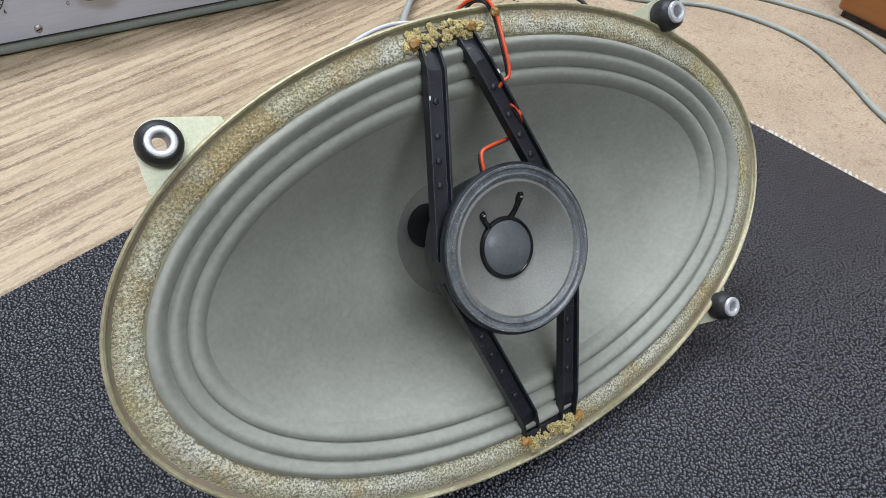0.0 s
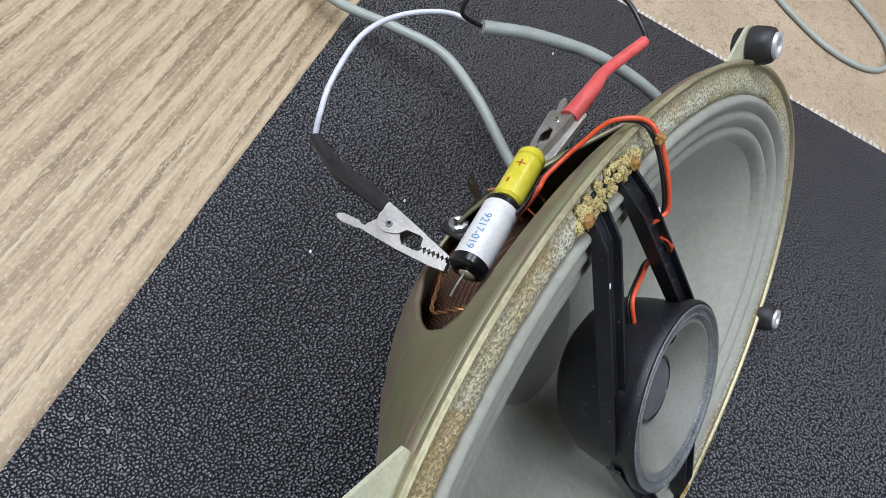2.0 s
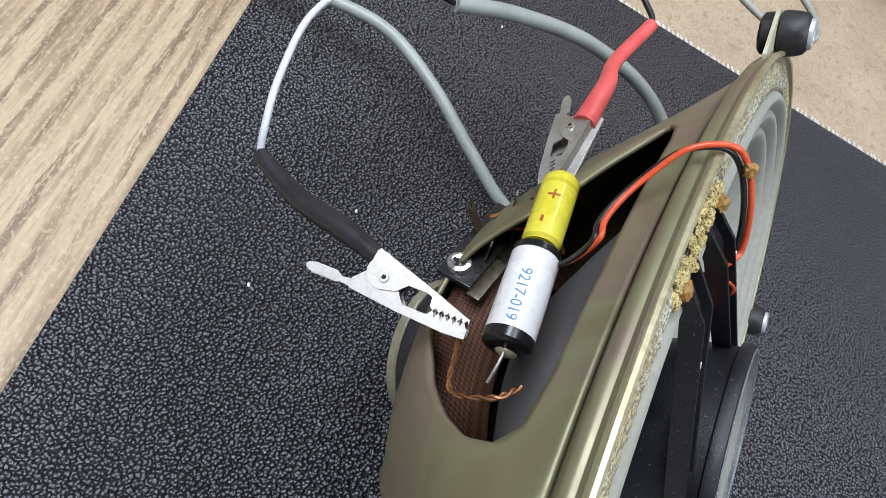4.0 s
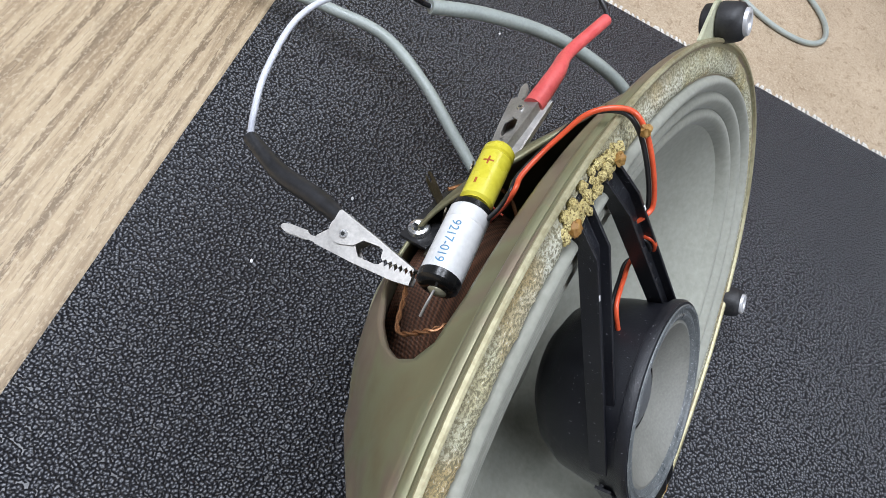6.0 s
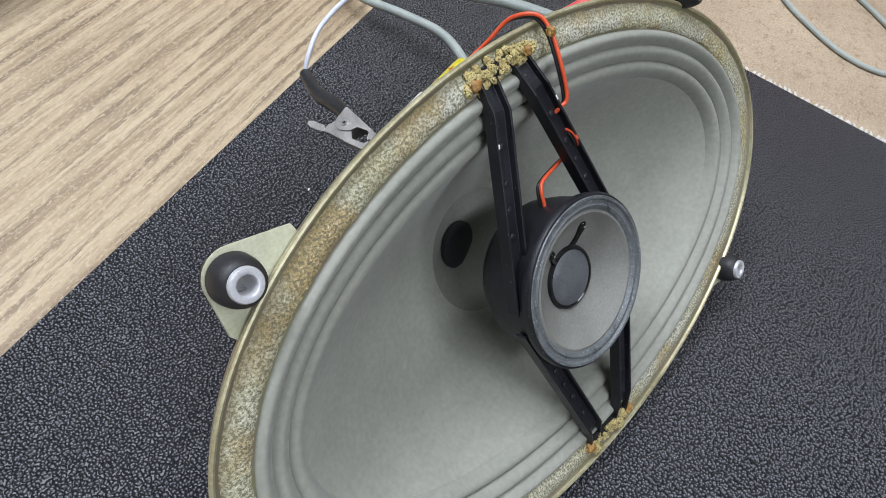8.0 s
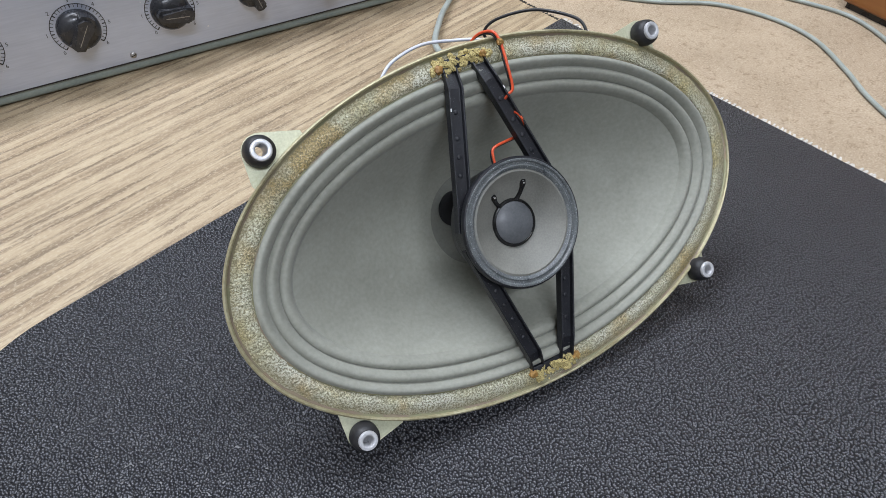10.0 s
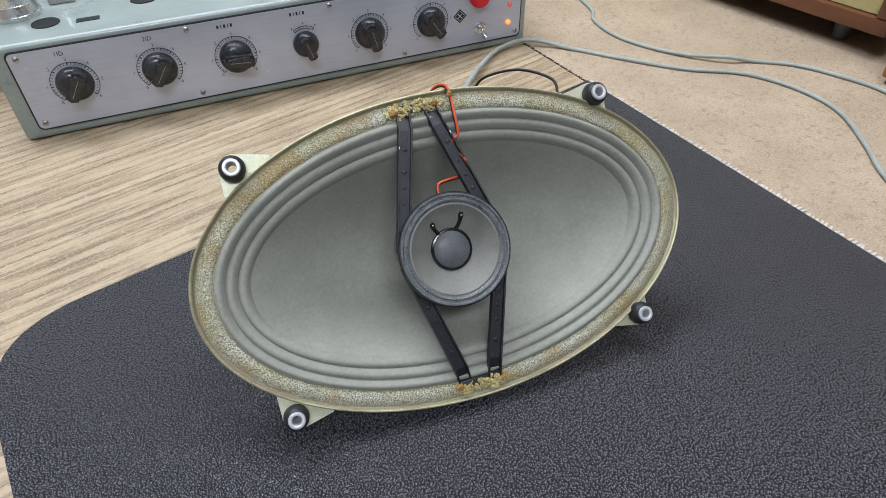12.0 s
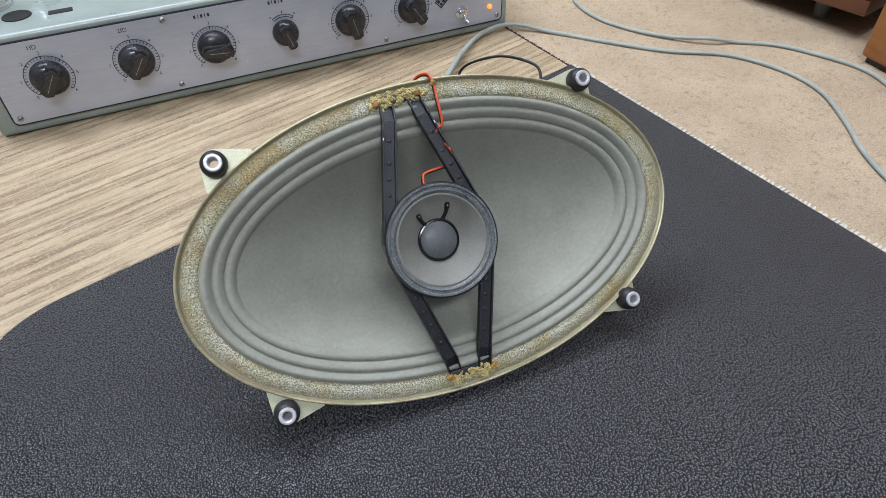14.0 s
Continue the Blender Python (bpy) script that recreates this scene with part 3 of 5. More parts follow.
    part("rear_plate", lathe([(0.0, -0.0778), (0.0232, -0.0778), (0.0237, -0.0784), (0.0237, -0.0806), (0.0231, -0.0812), (0.0, -0.0812)], 64), M["plate"], spk, "pale yellow steel plate")
    # spider cover, cone back, cone and surround
    part("spider_cover", lathe([(0.0430, -0.0572), (0.0442, -0.0535), (0.0420, -0.0480), (0.0370, -0.0440), (0.0290, -0.0420)], 96), M["weave"], spk, "dark brown woven cloth")
    front = []
    edge = surround_z(1.0)
    back = []
    steps = 18
    for k in range(steps + 1):
        v = k / steps
        r1 = []
        for i in range(NS):
            f = 2 * math.pi * i / NS
            ax, by = (RA - 0.0288) * (1 - v) + 0.0250 * v, (RB - 0.0288) * (1 - v) + 0.0250 * v
            z = Z0 * (1 - v) + edge - (0.0402 + edge) * v - 0.0030 * math.sin(math.pi * v)
            r1.append((CX * (1 - v) + ax * math.cos(f), CY * (1 - v) + by * math.sin(f), z))
        front.append(r1)
        back.append([(x, y, z - 0.0012) for x, y, z in r1])
    part("cone", loft(bmesh.new(), front), M["cone"], spk, "grey-green pressed paper cone")
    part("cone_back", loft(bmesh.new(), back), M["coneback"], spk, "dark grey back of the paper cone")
    prof = []
    n = 72
    for k in range(n + 1):
        v = k / n
        off = 0.0115 + 0.0173 * v
        z = surround_z(v)
        prof.append(oval(off, z))
    part("surround", loft(bmesh.new(), prof), M["cone"], spk, "corrugated grey paper surround")
    # crumbling foam gasket
    g = [(0.0022, 0.0, 0.0010, 0.0), (0.0034, 0.0005, 0.0012, 0.0003), (0.0058, 0.0011, 0.0006, 0.0005), (0.0074, 0.0013, 0.0003, 0.0005), (0.0090, 0.0012, 0.0004, 0.0005), (0.0104, 0.0008, 0.0009, 0.0003), (0.0112, -0.0002, 0.0011, 0.0)]
    part("foam_gasket", loft(bmesh.new(), [ragged_oval(o, z, w, r, 3 if k < 2 else 5 + k) for k, (o, z, w, r) in enumerate(g)]), M["foam"], spk, "crumbling yellowish foam ring")
    dome = [(0.0254, -0.0400), (0.0240, -0.0404), (0.0180, -0.0414), (0.0100, -0.0420), (0.0040, -0.0422), (0.0, -0.0422)]
    part("dust_cap", lathe(dome, 64), M["dustcap"], spk, "darker grey paper dust cap")
    bm = lathe([(0.0118, -0.0014), (0.0118, 0.0002), (0.0108, 0.0006), (0.005, 0.0008), (0.0, 0.0008)], 40)
    part("dark_patch", bm, M["felt"], spk, "round black patch", at=frame_from((-0.0090, 0.0080, -0.0410), (1, 0, -0.15), (0.15, -0.20, 1)) @ Matrix.Diagonal((0.80, 0.80, 1, 1)))
    # four tabs with rubber grommets
    for sx in (-1, 1):
        for sy in (-1, 1):
            cx, cy = 0.1008 * sx - 0.0010, 0.0645 * sy
            pts = [(0.0800, 0.0610), (0.0820, 0.0680)]
            for k in range(9):
                a = radians(102 - k * 102 / 8)
                pts.append((0.0998 + 0.0078 * math.cos(a), 0.0640 + 0.0078 * math.sin(a)))
            pts += [(0.1078, 0.0520), (0.1050, 0.0480)]
            bm = holed_plate([(x * sx - 0.0010, y * sy) for x, y in pts], (cx, cy), 0.0050, 0.0010, 0.0021)
            tab = part("mounting_tab", bm, M["tab"], spk, "pale plated steel ear", smooth=False)
            gm = lathe([(0.0030, 0.0100), (0.0050, 0.0103), (0.0062, 0.0094), (0.0068, 0.0072), (0.0071, 0.0036), (0.0068, 0.0026), (0.0058, 0.0022), (0.0049, 0.0022), (0.0049, 0.0009), (0.0060, 0.0009), (0.0066, 0.0001), (0.0064, -0.0020), (0.0052, -0.0028), (0.0030, -0.0028)], 40)
            part("grommet", gm, M["rubber"], tab, "black rubber grommet", at=Matrix.Translation((cx, cy, 0)) @ Matrix.Diagonal((0.93, 0.93, 1, 1)))
            sl = lathe([(0.0025, -0.0032), (0.0025, 0.0108), (0.0028, 0.0114), (0.0034, 0.0116), (0.0044, 0.0114), (0.0047, 0.0109), (0.0047, 0.0098), (0.0031, 0.0096), (0.0031, -0.0032), (0.0025, -0.0032)], 40)
            part("sleeve", sl, M["sleeve"], tab, "bright aluminium sleeve", at=Matrix.Translation((cx, cy, 0)) @ Matrix.Diagonal((0.93, 0.93, 1, 1)))
    return spk


def build_tweeter(spk):
    """Small cone tweeter with four channel legs glued across the oval."""
    T = Matrix.Translation((-0.0028, -0.0008, 0.0012)) @ Matrix.Diagonal((1.022, 1.022, 1.0, 1))
    zf = 0.0145
    house = lathe([(0.0, -0.0215), (0.008, -0.0212), (0.0155, -0.0190), (0.0215, -0.0148), (0.0255, -0.0085), (0.0270, -0.0010), (0.0282, zf - 0.0035), (0.0296, zf - 0.0030), (0.0299, zf - 0.0010), (0.0294, zf), (0.0282, zf + 0.0002), (0.0278, zf - 0.0008), (0.0268, zf - 0.0010)], 80)
    tw = part("tweeter", house, M["black"], spk, "small round tweeter in a black plastic bowl", at=T)
    part("front_ring", lathe([(0.0288, zf + 0.0002), (0.0286, zf + 0.0006), (0.0278, zf + 0.0005), (0.0272, zf - 0.0004), (0.0262, zf - 0.0004), (0.0256, zf + 0.0001), (0.0248, zf - 0.0003), (0.0240, zf - 0.0012)], 80), M["tring"], tw, "scuffed dark grey ring")
    part("small_cone", lathe([(0.0242, zf - 0.0011), (0.0232, zf - 0.0008), (0.0222, zf - 0.0016), (0.0212, zf - 0.0028), (0.016, zf - 0.0062), (0.0108, zf - 0.0090)], 80), M["tcone"], tw, "grey-beige paper cone")
    part("glue_ring", lathe([(0.0113, zf - 0.0088), (0.0108, zf - 0.0078), (0.0100, zf - 0.0076), (0.0095, zf - 0.0082)], 64), M["lacquer"], tw, "glossy black glue ring")
    part("small_dust_cap", lathe([(0.0100, zf - 0.0082), (0.0088, zf - 0.0074), (0.006, zf - 0.0064), (0.003, zf - 0.0059), (0.0, zf - 0.0058)], 64), M["tcap"], tw, "dark blue-grey dome")
    for ang, length, bend in ((118, 0.0074, 0.0006), (66, 0.0094, -0.0008)):
        a = radians(ang)
        d = Vector((math.cos(a), math.sin(a)))
        pts = []
        for k in range(6):
            r = 0.0104 + length * k / 5
            z = zf - 0.0090 + (r - 0.0108) * 0.54 + 0.0003
            sway = bend * math.sin(math.pi * k / 5)
            pts.append((d.x * r - d.y * sway, d.y * r + d.x * sway, z))
        path = spline(pts, 6)
        n = len(path) - 1
        rs = [0.00105 + 0.0004 * math.exp(-((i / n - 0.80) / 0.16) ** 2) + 0.0003 * math.exp(-((i / n) / 0.12) ** 2) - (0.0003 if i == n else 0) for i in range(n + 1)]
        lead = part("lead_glue", sweep(bmesh.new(), path, rs, 10), M["lacquer"], tw, "black glue drop over lead wire")
        bead = lathe([(0.0007, 0.0006), (0.0005, 0.0010), (0.0, 0.0011)], 12)
        part("solder_dot", bead, M["steel"], lead, "dull solder dot", at=Matrix.Translation(path[int(n * 0.84)] + Vector((0, 0, 0.0004))))
    # legs: centre at the bowl, at the bend and at the rim, in speaker coordinates
    legs = [((-0.0290, 0.0035), (-0.0130, 0.0655), (-0.0116, 0.0750)), ((0.0236, 0.0045), (0.0052, 0.0650), (0.0036, 0.0748)),
            ((-0.0290, -0.0035), (-0.0132, -0.0640), (-0.0118, -0.0725)), ((0.0240, -0.0050), (0.0066, -0.0640), (0.0050, -0.0745))]
    zt = (0.0106, 0.0098, 0.0064)
    for n, (a, b, c) in enumerate(legs):
        mid = [Vector((x, y, z)) for (x, y), z in zip((a, b, c), zt)]
        fine = [mid[0].lerp(mid[1], k / 6) for k in range(6)] + [mid[1], mid[2]]
        half = 0.0037
        bm = bmesh.new()
        w = half - 0.0009
        rings = []
        for i, p in enumerate(fine):
            d = (fine[min(i + 1, len(fine) - 1)] - fine[max(i - 1, 0)])
            d.z = 0
            d.normalize()
            s = Vector((d.y, -d.x, 0))
            low = -0.0046 * (1.0 if i < 7 else 0.7)
            shape = [(-half, low), (-half, 0), (-w, 0), (-w, -0.0024), (w, -0.0024), (w, 0), (half, 0), (half, low), (w, low), (w, -0.0036), (-w, -0.0036), (-w, low)]
            rings.append([p + s * q + Vector((0, 0, h)) for q, h in shape])
        loft(bm, rings, True, True)
        leg = part("leg", bm, M["black"], tw, "black moulded channel leg", smooth=False, at=T.inverted())
        bev = leg.modifiers.new("soft_edges", "BEVEL")
        bev.width, bev.segments, bev.limit_method = 0.00022, 2, "ANGLE"
        for k in (0.40, 0.53, 0.66, 0.84):
            stud = lathe([(0.0011, -0.0026), (0.0011, -0.0019), (0.0008, -0.0017), (0.0, -0.0017)], 12)
            part("stud", stud, M["black"], tw, at=T.inverted() @ Matrix.Translation(mid[0].lerp(mid[1], k)))
        # raised mould numbers near the bend
        if n < 2:
            d = (mid[2] - mid[1]).normalized()
            bm = bmesh.new()
            flat_text(bm, ("7048", "185")[n], 0.0032, (0, 0, 0))
            q = mid[1].lerp(mid[2], 0.42) + Vector((0, 0, -0.0022))
            part("moulded_mark", bm, M["black_worn"], tw, smooth=False, at=T.inverted() @ frame_from(q, d, (0, 0, 1)))
    for y, x0, x1 in ((0.0762, -0.0145, 0.0065), (-0.0745, -0.0140, 0.0080)):
        part("bridge", block(bmesh.new(), x1 - x0, 0.0050, 0.0022, Matrix.Translation(((x0 + x1) / 2, y, Z0 + 0.0004)), 0.0005), M["black"], tw, at=T.inverted())
    # chipped paint flecks on the legs
    rng = random.Random(3)
    for n, k, s in ((0, 0.85, -1), (0, 0.62, -1), (1, 0.90, 1), (1, 0.30, 1), (2, 0.55, -1), (2, 0.58, -1), (3, 0.42, 1)):
        a, b = [Vector((*legs[n][i], 0.0099)) for i in (0, 1)]
        p = a.lerp(b, k)
        d = (b - a).normalized()
        side = Vector((d.y, -d.x, 0)) * (1 if d.y > 0 else -1)
        bm = block(bmesh.new(), 0.0005, rng.uniform(0.0010, 0.0026), 0.0003, frame_from(p + side * s * 0.0033, side, (0, 0, 1)))
        part("chip", bm, M["cap_white"], tw, "bare pale chip", smooth=False, at=T.inverted())


def lump(bm, centre, size, rng, squash=0.8):
    """One rough spongy lump with pits and bumps."""
    tmp = bmesh.new()
    bmesh.ops.create_icosphere(tmp, subdivisions=3, radius=1.0)
    shift = Vector((rng.uniform(0, 50), rng.uniform(0, 50), rng.uniform(0, 50)))
    idx = {}
    for v in tmp.verts:
        k = 1 + 0.40 * noise.noise(v.co * 1.6 + shift) + 0.20 * noise.noise(v.co * 5.0 + shift) + 0.16 * noise.noise(v.co * 12.0 + shift)
        c = v.co * (size * k)
        idx[v] = bm.verts.new(Vector(centre) + Vector((c.x, c.y, c.z * squash)))
    for f in tmp.faces:
        bm.faces.new([idx[v] for v in f.verts])
    tmp.free()


def build_glue(spk):
    rng = random.Random(8)
    for sign, x0, x1, inset in ((1, -0.0195, 0.0092, 0.0068), (-1, -0.0150, 0.0100, 0.0072)):
        bm = bmesh.new()
        for x in np.linspace(x0, x1, 30):
            y = CY + sign * (RB - inset) * math.sqrt(1 - (x / (RA - 0.006)) ** 2)
            for _ in range(3):
                size = rng.uniform(0.0008, 0.0015) * (0.6 if -0.009 < x < -0.004 else 1.0)
                lump(bm, (x + rng.gauss(0, 0.0006), y + rng.gauss(0, 0.0015), Z0 + 0.0014 + rng.gauss(0, 0.0005)), size, rng, 0.7)
        part("crumbled_foam", bm, M["crumb"], spk, "yellow foam crumbs over the bracket end")["kind"] = "stuff"
    for c, size in (((-0.0168, 0.0752, Z0 + 0.0022), 0.0021), ((0.0060, 0.0768, Z0 + 0.0034), 0.0016), ((-0.0155, -0.0745, Z0 + 0.0020), 0.0021), ((0.0103, -0.0758, Z0 + 0.0020), 0.0019), ((0.0142, 0.0792, 0.0104), 0.0016)):
        bm = bmesh.new()
        lump(bm, c, size, rng)
        part("glue_blob", bm, M["glue"], spk, "amber glue blob")


# ---------------------------------------------------------------- wiring on the speaker
def on_speaker(p):
    return SPK @ Vector(p)


def build_tweeter_wire():
    wire = empty("tweeter_wire", Matrix(), "thin red and black wire pair over the rim", "wire")
    line = [(0.000, 0.056, -0.0300), (-0.0085, 0.0655, -0.0220), (-0.0100, 0.0715, -0.0160), (-0.0092, 0.0765, -0.0120), (-0.0052, 0.0772, -0.0125), (0.0002, 0.0785, -0.0110), (0.0055, 0.0815, -0.0070), (0.0100, 0.0858, -0.0005), (0.0136, 0.0850, 0.0066), (0.0146, 0.0800, 0.0098), (0.0142, 0.0700, 0.0112), (0.0140, 0.0585, 0.0106), (0.0115, 0.0560, 0.0090), (0.0105, 0.0535, 0.0060), (0.0125, 0.0490, 0.0050), (0.0140, 0.0465, 0.0090), (0.0156, 0.0420, 0.0092), (0.0168, 0.0385, 0.0065), (0.0145, 0.0365, 0.0025), (0.0080, 0.0360, 0.0030), (0.0005, 0.0352, 0.0040), (-0.0020, 0.0330, 0.0045), (-0.0025, 0.0265, 0.0045)]
    a = [on_speaker(p) for p in line]
    part("red_core", tube(a, 0.00066, 10, 8), M["red_wire"], wire, "orange-red insulation")
    b = [on_speaker((p[0] - 0.0003, p[1] - 0.0006, p[2] - 0.0013)) for p in line]
    part("black_core", tube(b, 0.00062, 10, 8), M["black_wire"], wire, "black insulation")


def build_terminals():
    strip = empty("terminal_strip", frame_from((0.0141, 0.0852, 0.0718), (1, -0.10, 0.05), (-0.15, 0.42, 0.9)), "black terminal strip with tarnished solder lugs on the basket", "terminal strip")
    part("base", block(bmesh.new(), 0.030, 0.0105, 0.0016, None, 0.0004), M["phenolic"], strip)
    bm = lathe([(0.0, 0.0012), (0.0010, 0.0022), (0.0022, 0.0026), (0.0032, 0.0022), (0.0035, 0.0012), (0.0034, 0.0006)], 28)
    sc = part("screw", bm, M["bright"], strip, "zinc cross-head screw", at=Matrix.Translation((-0.0105, 0.0010, 0.0003)))
    for r in (0, 90):
        part("slot", block(bmesh.new(), 0.0036, 0.0007, 0.0004, pose(0, 0, 0.0025, 0, 0, r)), M["hole"], sc, smooth=False)
    for x, y, h, tilt in ((-0.0040, -0.003, 0.0070, 12), (0.0030, 0.0035, 0.0105, -18), (0.0085, -0.0030, 0.0125, 22), (0.0120, -0.0010, 0.0110, 6)):
        out = [(-0.0018, 0), (0.0018, 0), (0.0024, h * 0.6), (0.0020, h), (0.0008, h + 0.0010), (0.0006, h - 0.0024), (-0.0006, h - 0.0024), (-0.0008, h + 0.0010), (-0.0020, h), (-0.0024, h * 0.6)]
        bm = prism(bmesh.new(), out, -0.0002, 0.0002, pose(x, y, 0.0006, 90 + tilt, 0, 20))
        part("solder_lug", bm, M["lug"], strip, smooth=False)
    part("bracket", block(bmesh.new(), 0.030, 0.004, 0.0012, Matrix.Translation((-0.001, -0.0068, -0.0014)), 0.0003), M["lug"], strip)


CAP0, CAP1 = Vector((-0.0248, 0.0722, 0.0994)), Vector((0.0201, 0.0812, 0.1031))


def wrapped(text, size, r, along, angle, flip):
    """Letters bent round a cylinder whose axis is x."""
    cu = bpy.data.curves.new("letters", "FONT")
    cu.body, cu.size, cu.align_x, cu.align_y, cu.resolution_u = text, size, "CENTER", "CENTER", 3
    ob = bpy.data.objects.new("letters", cu)
    scene.collection.objects.link(ob)
    bpy.context.view_layer.update()
    me = bpy.data.meshes.new_from_object(ob.evaluated_get(bpy.context.evaluated_depsgraph_get()))
    bpy.data.objects.remove(ob)
    bm = bmesh.new()
    bm.from_mesh(me)
    bpy.data.meshes.remove(me)
    bmesh.ops.triangulate(bm, faces=bm.faces[:])
    bmesh.ops.subdivide_edges(bm, edges=bm.edges[:], cuts=3)
    for v in bm.verts:
        a = angle + flip * v.co.y / r
        v.co = Vector((along + flip * v.co.x, r * math.sin(a), r * math.cos(a)))
    return bm


def build_capacitors():
    axis = (CAP1 - CAP0)
    m = frame_from(CAP0, axis, (-0.5, 0.0, 1)) @ Matrix.Diagonal((0.94, 1, 1, 1))

    def along(profile, n=36):
        bm = bmesh.new()
        rings = [[(x, r * math.cos(2 * math.pi * k / n), r * math.sin(2 * math.pi * k / n)) for k in range(n)] for x, r in profile]
        return loft(bm, rings, True, True)
    R = 0.0054
    w = empty("capacitor", m, "white axial capacitor with black ends and blue number", "capacitor", "capacitors in series")
    part("body", along([(0.0030, R - 0.0002), (0.0034, R), (0.0195, R), (0.0199, R - 0.00035), (0.0204, R), (0.0238, R), (0.0243, R - 0.0004)]), M["cap_white"], w, "white plastic sleeve")
    part("end_cap", along([(0.0, 0.0034), (0.0003, R - 0.0008), (0.0010, R - 0.0001), (0.0032, R + 0.0001), (0.0036, R - 0.0003)]), M["cap_black"], w, "black potted end")
    part("end_cap", along([(0.0238, R - 0.0006), (0.0242, R), (0.0258, R - 0.0001), (0.0268, R - 0.0016), (0.0272, 0.0030)]), M["cap_black"], w, "black potted end")
    part("printed_number", wrapped("9217-019", 0.0035, R + 0.00006, 0.0112, radians(24), -1), M["ink_blue"], w, "blue stamped digits")
    bm = bmesh.new()
    bmesh.ops.create_icosphere(bm, subdivisions=2, radius=0.0026, matrix=Matrix.Translation((0.0002, -0.0006, -0.0010)) @ Matrix.Diagonal((0.45, 1.0, 0.8, 1)))
    part("resin_drop", bm, M["plate"], w, "greenish resin drop")
    lead = [(0.0002, 0, 0), (-0.0025, 0.0002, -0.0002), (-0.0050, 0.0004, -0.0014), (-0.0070, 0.0005, -0.0035)]
    part("lead", tube(lead, 0.00035, 8), M["steel"], w)
    y = empty("capacitor", m, "yellow axial capacitor with red polarity marks", "capacitor", "capacitors in series")
    r2 = 0.0045
    part("body", along([(0.0275, 0.0040), (0.0278, r2 - 0.0007), (0.0286, r2), (0.0440, r2), (0.0446, r2 - 0.0005), (0.0452, r2), (0.0472, r2 - 0.0001), (0.0482, r2 - 0.0009), (0.0484, 0.0035)]), M["cap_yellow"], y, "yellow plastic sleeve")
    part("polarity_mark", wrapped("+", 0.0062, r2 + 0.00008, 0.0400, radians(26), -1), M["ink_red"], y, "dark red plus sign")
    part("polarity_mark", wrapped("-", 0.0075, r2 + 0.00008, 0.0325, radians(26), -1), M["ink_red"], y, "dark red minus sign")
    part("lead", tube([(0.0482, 0, 0), (0.0510, 0.0003, -0.0008), (0.0535, 0.0005, -0.0025)], 0.0004, 8), M["copper"], y)
    return m


